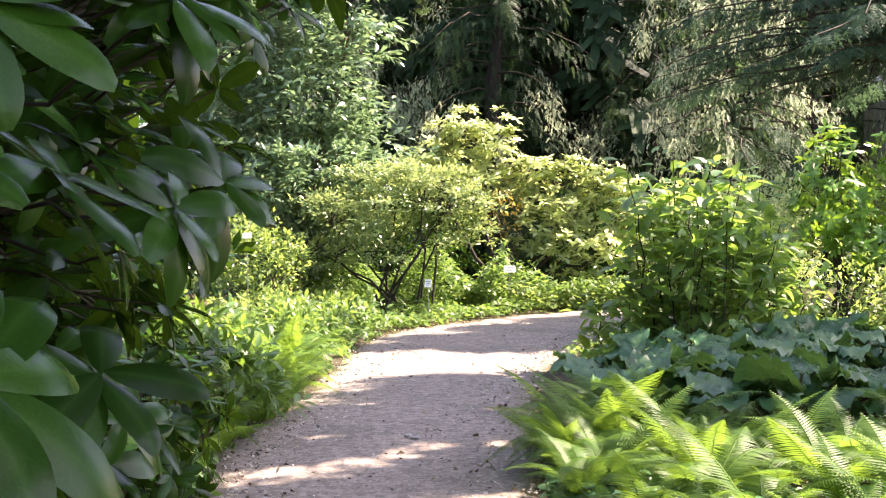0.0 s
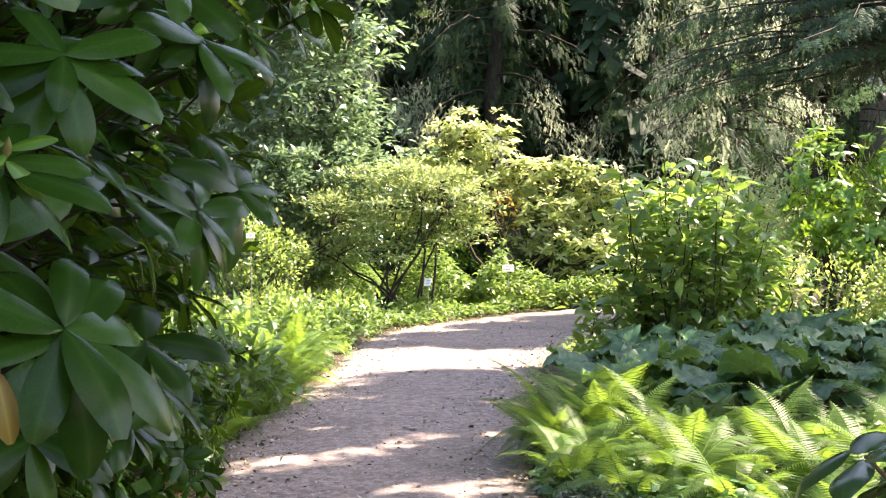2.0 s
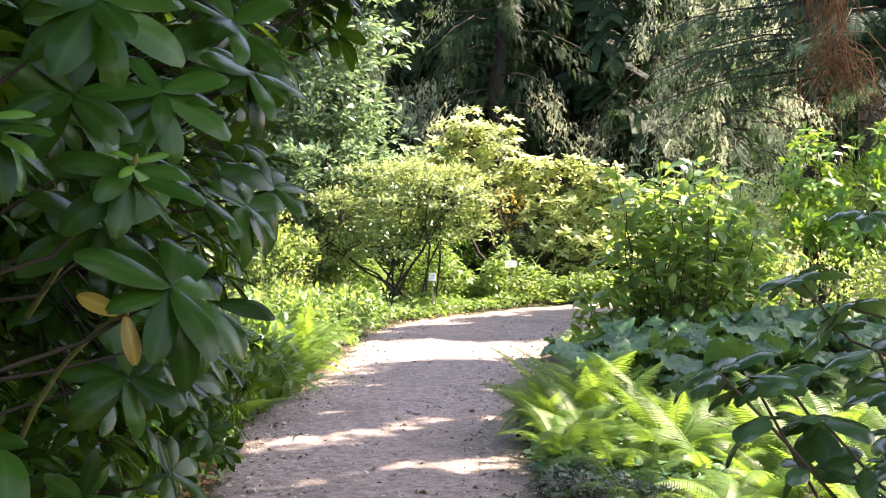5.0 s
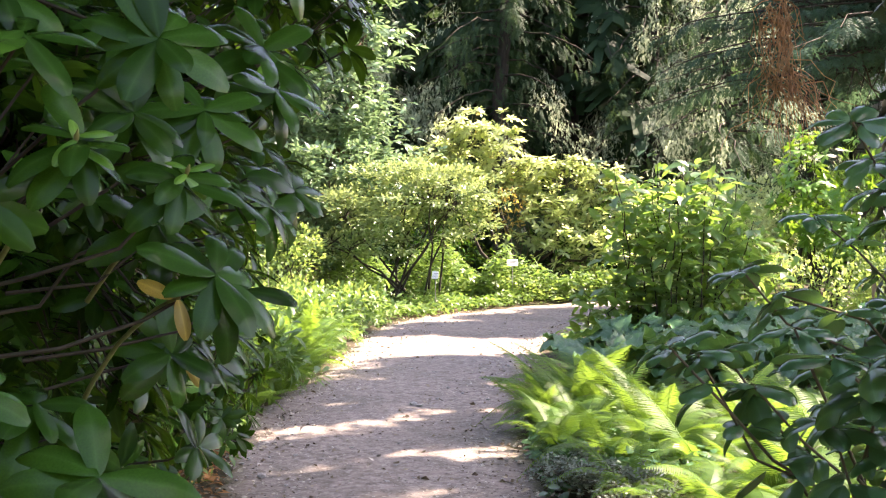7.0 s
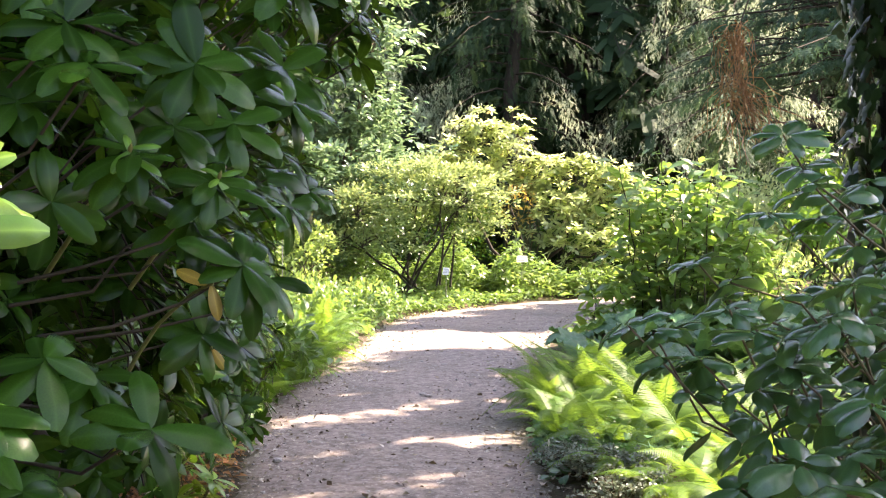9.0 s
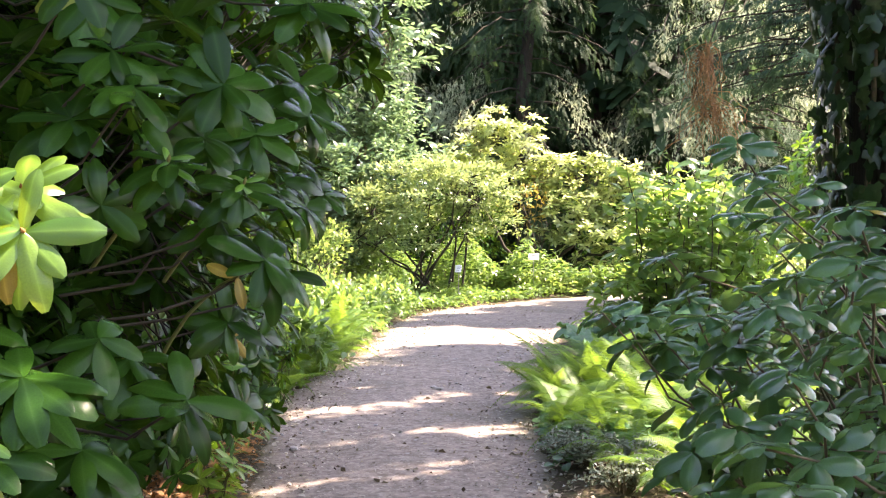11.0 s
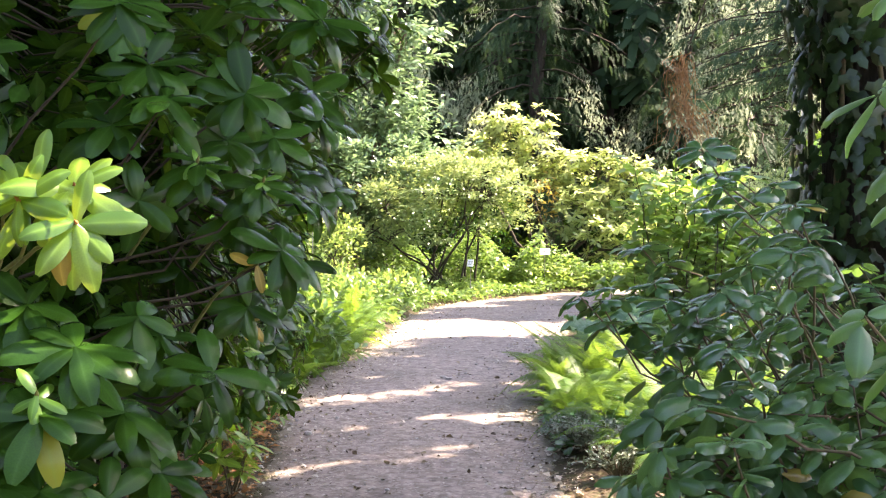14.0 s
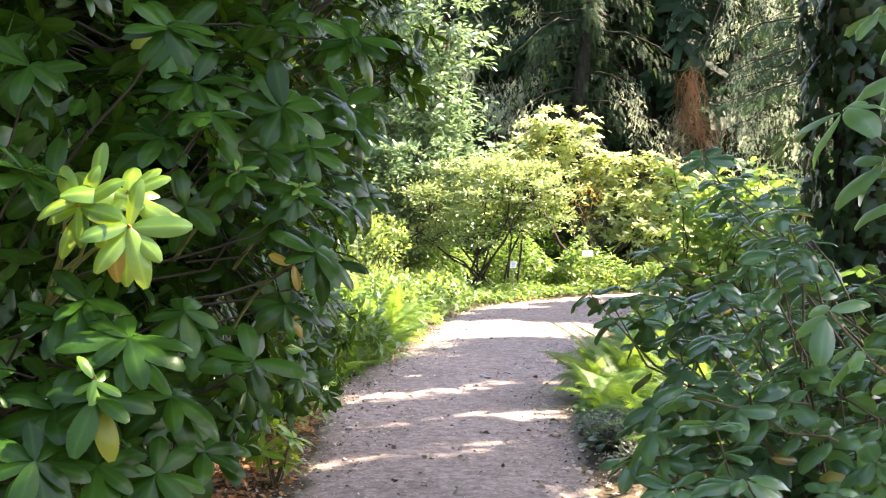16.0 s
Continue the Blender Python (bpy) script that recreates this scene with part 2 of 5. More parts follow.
def leaf_shape(rows=6, width=0.34, fold=0.05, droop=0.15, widest=0.5, wave=0.0, seed=0, blunt=0.75):
    """One leaf along +y from 0 to 1, upper side +z: vertices, quads, and how near the midrib each vertex lies."""
    r = np.random.default_rng(seed)
    v, w = [], []
    for i in range(rows + 1):
        y = i / rows
        p = y ** (math.log(0.5) / math.log(widest))
        half = width / 2 * max(math.sin(math.pi * p) ** blunt, 0.03)
        z = -droop * y * y
        for s in (-1, 0, 1):
            v.append((s * half, y, z + abs(s) * fold * math.sin(math.pi * p) + (r.normal() * wave if s else 0)))
            w.append(1.0 - abs(s))
    f = []
    for i in range(rows):
        a = 3 * i
        f += [(a, a + 1, a + 4, a + 3), (a + 1, a + 2, a + 5, a + 4)]
    return np.array(v), np.array(f), np.array(w)


def domed_leaf(rows=8, width=0.40, dome=0.08, droop=0.2, widest=0.56, blunt=0.62, seed=0, curl=0.0):
    """A broad leaf along +y, upper side +z: margins rolled down, midrib sunk, a slight twist."""
    r = np.random.default_rng(seed)
    tw, ph = r.normal() * 0.10, r.random() * 6.28
    v, w = [], []
    for i in range(rows + 1):
        y = i / rows
        p = y ** (math.log(0.5) / math.log(widest))
        half = width / 2 * max(math.sin(math.pi * min(p, 0.985)) ** blunt, 0.035)
        bend = -droop * y * y - curl * max(y - 0.7, 0) ** 2 * 3
        for q in (-1, -0.5, 0, 0.5, 1):
            z = bend - dome * q * q * (half / width * 2) - 0.004 * (q == 0) + tw * q * half * y + 0.006 * math.sin(7 * y + ph + 2 * q) * abs(q)
            v.append((q * half, y, z))
            w.append(1.0 - abs(q))
    f = [(5 * i + k, 5 * i + k + 1, 5 * i + k + 6, 5 * i + k + 5) for i in range(rows) for k in range(4)]
    return np.array(v), np.array(f), np.array(w)


def set_leaf(me, parent, at, along, normal, size):
    """One leaf as a part of its own, from its foot, long axis and upper side."""
    a, n = Vector(along).normalized(), Vector(normal)
    n = (n - n.dot(a) * a).normalized()
    leaf = part("leaf", me, parent)
    leaf.matrix_local = Matrix.Translation(at) @ Matrix((a.cross(n), a, n)).transposed().to_4x4() @ Matrix.Scale(size, 4)
    return leaf


def diamond(width=0.5, fold=0.08, droop=0.12):
    v = np.array([(0, 0, 0), (-width / 2, 0.45, fold), (0, 0.5, 0), (width / 2, 0.45, fold), (0, 1, -droop)])
    return v, np.array([(0, 2, 1, 1), (0, 3, 2, 2), (1, 2, 4, 4), (2, 3, 4, 4)])[:, :3], np.array([1, 0, 1, 0, 1.0])


def rhomb(width=0.5):
    return np.array([(0, 0, 0), (-width / 2, 0.45, 0.05), (0, 1, -0.1), (width / 2, 0.45, 0.05)]), np.array([(0, 3, 2, 1)]), np.array([1, 0, 1, 0.0])


def spray(pairs=4, angle=58, length=0.42, width=0.10):
    """A flat conifer spray along +y: side twigs as slim blades, drooping at the tip."""
    v, f = [], []
    for i in range(pairs):
        y = 0.08 + 0.84 * i / pairs
        l = length * (1 - 0.75 * y) + 0.05
        for s in (-1, 1):
            a = radians(angle - 22 * y)
            d = np.array((s * math.sin(a), math.cos(a), -0.25))
            q = np.array((d[1], -d[0], 0)) * width * 0.5
            o, n = np.array((0, y, -0.25 * y * y)), len(v)
            v += [o, o + d * l * 0.45 + q, o + d * l, o + d * l * 0.45 - q]
            f.append((n, n + 1, n + 2, n + 3))
    n = len(v)
    v += [np.array((-width * .3, 0, 0)), np.array((width * .3, 0, 0)), np.array((width * .2, 1.02, -0.26)), np.array((-width * .2, 1.02, -0.26))]
    f.append((n, n + 1, n + 2, n + 3))
    return np.array(v), np.array(f), np.zeros(len(v))


def scatter(shape, pos, along, normal, size):
    """Copies of one leaf shape, joined: positions, long axes, upper sides and sizes as arrays."""
    v, f, w = shape
    pos, along = np.asarray(pos, float), unit(np.asarray(along, float))
    normal = np.asarray(normal, float)
    normal = unit(normal - (normal * along).sum(1, keepdims=True) * along)
    side = np.cross(along, normal)
    size = np.broadcast_to(np.asarray(size, float), (len(pos),))[:, None, None]
    out = pos[:, None] + size * (v[None, :, :1] * side[:, None] + v[None, :, 1:2] * along[:, None] + v[None, :, 2:] * normal[:, None])
    faces = f[None] + (np.arange(len(pos)) * len(v))[:, None, None]
    return out.reshape(-1, 3), faces.reshape(-1, f.shape[1]), np.tile(w, len(pos))


def joined(chunks):
    v, f, w, n = [], [], [], 0
    for a, b, c in chunks:
        v.append(a), f.append(b + n), w.append(c)
        n += len(a)
    return np.concatenate(v), np.concatenate(f), np.concatenate(w)


def tubes(lines, sides=5):
    """Tapered tubes along polylines: each a list of points and a list of radii."""
    v, f, n = [], [], 0
    for pts, rad in lines:
        pts = np.asarray(pts, float)
        t = unit(np.gradient(pts, axis=0))
        ref = np.array((1.0, 0, 0)) if abs(t[0][0]) < 0.8 else np.array((0, 1.0, 0))
        a = unit(np.cross(t, ref))
        b = np.cross(t, a)
        for i in range(len(pts)):
            for k in range(sides):
                q = 2 * math.pi * k / sides
                v.append(pts[i] + rad[i] * (math.cos(q) * a[i] + math.sin(q) * b[i]))
        for i in range(len(pts) - 1):
            for k in range(sides):
                k2 = (k + 1) % sides
                f.append((n + i * sides + k, n + i * sides + k2, n + (i + 1) * sides + k2, n + (i + 1) * sides + k))
        n += len(pts) * sides
    return np.array(v), np.array(f)


def bent(a, b, rise=0.0, steps=5, jitter=0.03, r0=0.02, r1=0.005):
    """A bent twig from a to b as points and radii."""
    a, b = np.asarray(a, float), np.asarray(b, float)
    s = np.linspace(0, 1, steps)[:, None]
    p = a + (b - a) * s + np.array((0, 0, 1.0)) * rise * np.sin(math.pi * s)
    p[1:-1] += rng.normal(0, jitter, (steps - 2, 3))
    return p, list(np.linspace(r0, r1, steps))


def in_blobs(blobs, n, shell=0.55):
    """Points and outward directions in a set of ellipsoids, thicker towards the skin, with an uneven outline."""
    blobs = np.asarray(blobs, float)
    vol = (blobs[:, 3] * blobs[:, 4] * blobs[:, 5]) ** 0.75
    which = rng.choice(len(blobs), n, p=vol / vol.sum())
    d = unit(rng.normal(size=(n, 3)))
    r = shell + (1 - shell) * rng.random(n) ** 0.6
    r *= 0.86 + 0.14 * np.sin(d[:, 0] * 5 + which) * np.cos(d[:, 1] * 6 + 2 * which) + 0.07 * rng.normal(size=n)
    p = blobs[which, :3] + d * blobs[which, 3:] * r[:, None]
    return p, d


def whorls(centres, axes, count, size, open_angle=(5, 40), lift=0.02):
    """Rosettes of leaves: positions, axes, normals and sizes."""
    P, D, N, S = [], [], [], []
    for c, a in zip(np.asarray(centres, float), unit(np.asarray(axes, float))):
        u = unit(np.cross(a, (0.3, 0.5, 0.81)))
        w = np.cross(a, u)
        n = rng.integers(count[0], count[1] + 1)
        q0 = rng.random() * 6.28
        for i in range(n):
            q = q0 + 2.4 * i + rng.normal() * 0.12
            e = radians(rng.uniform(*open_angle)) - 0.35 * (i < n * 0.4)
            d = math.cos(e) * (math.cos(q) * u + math.sin(q) * w) + math.sin(e) * a
            d[2] -= 0.10
            P.append(c + a * lift * (i / n - 0.5)), D.append(d), N.append(a + rng.normal(0, 0.14, 3))
            S.append(size * rng.uniform(0.72, 1.15))
    return np.array(P), np.array(D), np.array(N), np.array(S)


def shrub(name, label, category, base, blobs, n, size, mat, shape=None, stems=5, group="", up=0.5, twig=TWIG, stem_r=0.02, cluster=5, spread=0.12, fork=6, flat=0.6, level=0.0, foot_r=0.12, forks=False):
    """A shrub: forked stems from its base and a crown of leaves in tufts; blobs are given from the base; forks: branches apart from their stems."""
    ob = thing(name, label, category, base, group)
    shape = shape or diamond()
    g, gd = in_blobs(blobs, max(4, n // (cluster * 7)), 0.5)
    c = np.repeat(g, 7, 0) + rng.normal(0, spread * 1.1, (len(g) * 7, 3)) * (1, 1, flat)
    d = np.repeat(gd, 7, 0)
    keep = c[:, 2] > 0.04
    c, d = c[keep], d[keep]
    P = np.repeat(c, cluster, 0)
    A = np.repeat(d, cluster, 0) * 0.7 + rng.normal(0, 0.65, (len(P), 3)) + (0, 0, up * 0.4)
    A[:, 2] *= 1 - level
    P = P + unit(A) * spread * rng.random((len(P), 1))
    N = rng.normal(0, 0.45, (len(P), 3)) + (0, 0, 1.0) + np.repeat(d, cluster, 0) * 0.5
    ok = P[:, 2] > 0.02
    v, f, w = scatter(shape, P[ok], A[ok], N[ok], size * rng.uniform(0.65, 1.25, ok.sum()))
    part("crown", mesh_of("crown", v, f, mat, w), ob)
    bl = np.asarray(blobs, float)
    for i in range(stems):
        g = rng.integers(len(bl))
        q = 6.28 * i / stems + rng.random()
        foot = np.array((foot_r * math.cos(q), min(foot_r, 0.3) * math.sin(q), -0.05))
        mid = bl[g, :3] + rng.normal(0, 0.25, 3) * bl[g, 3:] * (1, 1, 0.3)
        mid[2] = max(mid[2] - 0.25 * bl[g, 5], 0.1)
        stem = [bent(foot, mid, 0.05, 6, 0.03, stem_r, stem_r * 0.55)]
        lines = []
        near = c[np.argsort(((c - mid) ** 2).sum(1))[:60]]
        for k in rng.choice(len(near), min(fork, len(near)), replace=False):
            lines.append(bent(mid, near[k], 0.04, 4, 0.02, stem_r * 0.5, stem_r * 0.15))
        tv, tf = tubes(stem if forks else stem + lines, 5)
        main = part("stem", mesh_of("stem", tv, tf, twig), ob)
        for line in lines if forks else ():
            tv, tf = tubes([line], 5)
            part("branch", mesh_of("branch", tv, tf, twig), main)
    return ob


# ---- ground and path ----
LEFT = np.array([(-1.1, -9), (-1.15, -2), (-1.25, 1), (-1.48, 4), (-1.78, 5.6), (-2.14, 7.2), (-2.4, 8.6), (-2.32, 10.5), (-2.42, 13), (-2.55, 15.4), (-2.3, 17.4), (-1.5, 19.1), (-0.3, 20.8), (1.5, 22.3), (5, 23.6), (14, 24.6)])
RIGHT = np.array([(1.5, -9), (1.3, -2), (0.85, 1), (0.35, 4), (0.1, 6), (-0.1, 8.1), (-0.25, 10.5), (-0.15, 12.8), (0.1, 14.4), (0.45, 15.8), (0.95, 17.1), (1.6, 18.3), (2.7, 19.4), (5.6, 20.8), (14, 21.8)])


def fine_line(pts, n):
    s = np.linspace(0, len(pts) - 1, n)
    i = np.clip(s.astype(int), 0, len(pts) - 2)
    t = (s - i)[:, None]
    g = lambda k: pts[np.clip(i + k, 0, len(pts) - 1)]
    return 0.5 * (2 * g(0) + (g(1) - g(-1)) * t + (2 * g(-1) - 5 * g(0) + 4 * g(1) - g(2)) * t ** 2 + (3 * g(0) - g(-1) - 3 * g(1) + g(2)) * t ** 3)


ROWS, COLS = 300, 29
EDGE_L, EDGE_R = fine_line(LEFT, ROWS), fine_line(RIGHT, ROWS)


def path_side(x, y):
    """How far a place lies outside the path (negative on it)."""
    p = np.stack([np.asarray(x, float), np.asarray(y, float)], -1).reshape(-1, 2)
    mid, half = (EDGE_L + EDGE_R) / 2, np.linalg.norm(EDGE_R - EDGE_L, axis=1) / 2
    out = np.empty(len(p))
    for a in range(0, len(p), 4000):
        d = np.linalg.norm(p[a:a + 4000, None] - mid[None], axis=2) - half[None] * 0.97
        out[a:a + 4000] = d.min(1)
    return out.reshape(np.shape(x))


def ground_z(x, y):
    x, y = np.asarray(x, float), np.asarray(y, float)
    lump = 0.03 * np.sin(1.7 * x + 0.6 * y) * np.sin(1.3 * y - 0.5 * x) + 0.02 * np.sin(4.1 * x) * np.sin(3.7 * y + x)
    return np.clip(path_side(x, y) * 0.25, -0.04, 0.05) + lump * np.clip(path_side(x, y), 0, 1)


gx = np.concatenate([[-250, -120, -60, -30, -18], np.arange(-12, 12.1, 0.3), [18, 30, 60, 120, 250]])
gy = np.concatenate([[-250, -100, -40, -20, -12], np.arange(-8, 34.1, 0.3), [40, 60, 120, 260]])
GX, GY = np.meshgrid(gx, gy)
idx = np.arange(GX.size).reshape(GX.shape)
quads = np.stack([idx[:-1, :-1], idx[:-1, 1:], idx[1:, 1:], idx[1:, :-1]], -1).reshape(-1, 4)
ground = new("ground", mesh_of("ground", np.stack([GX, GY, ground_z(GX, GY)], -1).reshape(-1, 3), quads, SOIL))
tagged(ground, "dark brown garden soil under the plants", "ground", kind="structure")

s = np.linspace(-0.04, 1.04, COLS)[None, :, None]
wob = (0.07 * np.sin(np.arange(ROWS) * 0.9) * np.sin(np.arange(ROWS) * 0.37) + 0.04 * rng.normal(size=ROWS))[:, None, None]
PV = EDGE_L[:, None] * (1 - s) + EDGE_R[:, None] * s + (EDGE_R - EDGE_L)[:, None] * (np.abs(2 * s - 1) ** 6 * np.sign(s - 0.5) * wob * 0.5)
e = np.abs(2 * s[..., 0] - 1) + 0 * PV[..., 0]
pz = 0.025 * (1 - e ** 2) + 0.004 - 0.05 * np.clip(e - 0.93, 0, 1) * 6 + 0.006 * np.sin(PV[..., 0] * 7 + PV[..., 1] * 3) * np.sin(PV[..., 1] * 4)
idx = np.arange(ROWS * COLS).reshape(ROWS, COLS)
quads = np.stack([idx[:-1, :-1], idx[:-1, 1:], idx[1:, 1:], idx[1:, :-1]], -1).reshape(-1, 4)
me = mesh_of("garden_path", np.concatenate([PV, pz[..., None]], -1).reshape(-1, 3), quads, GRAVEL)
me.attributes.new("edge", "FLOAT", "POINT").data.foreach_set("value", (e ** 4).ravel().astype(np.float32))
tagged(new("garden_path", me), "grey-brown trodden gravel path curving between the beds", "path", kind="structure")


def on_path(n, y0, y1):
    i = rng.integers(0, ROWS, 6 * n)
    t = rng.beta(0.75, 0.75, 6 * n)[:, None]
    p = EDGE_L[i] * (1 - t) + EDGE_R[i] * t + rng.normal(0, 0.08, (6 * n, 2))
    p = p[(p[:, 1] > y0) & (p[:, 1] < y1)][:n]
    return np.column_stack([p, np.full(len(p), 0.022)])


def beside_path(n, box, gap=0.0):
    """Places on the ground in a box (x0, x1, y0, y1) outside the path."""
    x, y = rng.uniform(box[0], box[1], 3 * n), rng.uniform(box[2], box[3], 3 * n)
    k = path_side(x, y) > gap
    x, y = x[k][:n], y[k][:n]
    return np.column_stack([x, y, ground_z(x, y)])


# ---- near rhododendron ----
def rhododendron(at, blobs, tips, n, size, label, mat, singles=0, core_share=0, lift=0.0, hollow=False, counts=(7, 10), dry=None, twigs=DARKTWIG):
    """tips: the foremost leaf rosettes, each with its place, axis, leaf length and leaf count; blobs fill in the rest."""
    ob = thing("rhododendron", label, "shrub", at)
    at = np.array(at)
    c, d = in_blobs(blobs, n, 0.6)
    k = c[:, 2] > 0.15
    c, d = c[k], d[k]
    axes = d * (0.9 - 0.5 * lift) + (0, 0, 0.5 + 0.6 * lift) + rng.normal(0, 0.25, (len(c), 3))
    if hollow:
        w = c + at
        inside = (w[:, 0] > -1.28) & (w[:, 1] > 0.40) & (w[:, 1] < 2.15) & (w[:, 2] > 0.42) & (w[:, 2] < 1.58)
        upper = (w[:, 0] < -0.70) & (w[:, 1] < 1.0) & (w[:, 2] > 1.50) & (w[:, 2] < 2.35)
        front = (w[:, 1] < 0.62) & (w[:, 0] > -0.95) & (w[:, 2] > 1.44) & (w[:, 2] < 1.80)
        k = ~(inside | upper | front) | (rng.random(len(c)) < 0.06)
        face = (w[:, 1] < 1.9) & (w[:, 0] > -1.15) & (w[:, 2] > 1.5)
        k &= ~face | (rng.random(len(c)) < 0.55)
        c, axes = c[k], axes[k]
    if dry:
        k = (((c - dry[:3]) / dry[3:]) ** 2).sum(1) > 1
        bare = c[~k][::2]
        q, w = in_blobs([dry], 190, 0.6)
        v, f, w = scatter(leaf_shape(3, 0.34, 0.05, 0.3), q, rng.normal(0, 0.6, q.shape) - (0, 0, 0.6), rng.normal(0, 1, q.shape), 0.11 * rng.uniform(0.6, 1.2, len(q)))
        part("dry_foliage", mesh_of("dry_foliage", v, f, YELLOWED, w), ob, "withered yellow-brown leaves", "stuff")
        v, f = tubes([bent(p * (1, 1, 0.4), p, 0.05, 5, 0.04, 0.010, 0.004) for p in bare], 4)
        part("bare_twigwork", mesh_of("bare_twigwork", v, f, TWIG), ob, "bare brown twigs", "stuff")
        c, axes = c[k], axes[k]
    fine = [domed_leaf(9, 0.41, 0.030, q, 0.60, 0.44, i, 0.3) for i, q in enumerate((0.05, 0.16, 0.28))]
    shapes = [domed_leaf(5, 0.41, 0.030, q, 0.60, 0.44, i, 0.3) if singles else leaf_shape(4, 0.37, -0.04, q, 0.57, 0.006, i, 0.55) for i, q in enumerate((0.05, 0.16, 0.28))]
    meshes = [mesh_of("leaf", v, f, mat, w) for v, f, w in fine] if singles else []
    if len(tips):
        hub = np.array([t[0] for t in tips]) - at
        far = np.array([((hub - q) ** 2).sum(1).min() > 0.12 ** 2 for q in c])
        c, axes = c[far], axes[far]
        for (p, ax, leaf_size, leaves), h in zip(tips, hub):
            P, D, N, S = whorls([h], [unit(np.array(ax, float)) + (0, 0, 0.5)], (leaves + 2, leaves + 2), leaf_size, (-8, 32), 0.02)
            for i in range(len(P)):
                set_leaf(meshes[(i + leaves) % 3], ob, P[i], D[i], N[i], S[i])
    P, D, N, S = whorls(c, axes, counts, size)
    ch = [scatter(shapes[j], P[j::3], D[j::3], N[j::3], S[j::3]) for j in range(3)]
    core, _ = in_blobs([(g[0] - 0.35 * hollow, *g[1:3], g[3] * 0.55, g[4] * 0.6, g[5] * 0.6) for g in blobs], max(3, n * core_share), 0.3)
    core = core[core[:, 2] > 0.2]
    ch.append(scatter(leaf_shape(3, 0.40, -0.03, 0.15, 0.55, 0, 0, 0.5), core, rng.normal(0, 1, core.shape), rng.normal(0, 0.7, core.shape) + (0, 0, 1), size * rng.uniform(0.8, 1.2, len(core))))
    for g in ch[:3]:
        part("foliage", mesh_of("foliage", *g[:2], mat, g[2]), ob, kind="stuff")
    part("inner_foliage", mesh_of("inner_foliage", *ch[3][:2], mat, ch[3][2]), ob, kind="stuff")
    inner = np.array(blobs, float)
    hubs = []
    for i in range(7):
        g = inner[i % len(inner)]
        hub_at = g[:3] * (1, 1, 0.75) + rng.normal(0, 0.3, 3) * g[3:] * 0.5
        hub_at[2] = max(hub_at[2], 0.4)
        hub_at[0] -= 0.45 * hollow
        foot = np.array((0.2 * math.cos(i), 0.2 * math.sin(2 * i), -0.05))
        v, f = tubes([bent(foot, hub_at, 0.12, 8, 0.05, 0.045, 0.022)], 7)
        part("trunk", mesh_of("trunk", v, f, DARKTWIG), ob)
        hubs.append(hub_at)
    hubs = np.array(hubs)
    lines = []
    ends = list(zip(c, unit(axes))) + [(np.array(t[0]) - at, unit(np.array(t[1], float))) for t in tips]
    for q, a in ends:
        h = hubs[((hubs - q) ** 2).sum(1).argmin()]
        lines.append(bent(h * 0.35 + q * 0.65, q - a * 0.01, -0.03, 4, 0.02, 0.0045, 0.003))
    v, f = tubes(lines, 4)
    part("twigwork", mesh_of("twigwork", v, f, twigs), ob, kind="stuff")
    return ob


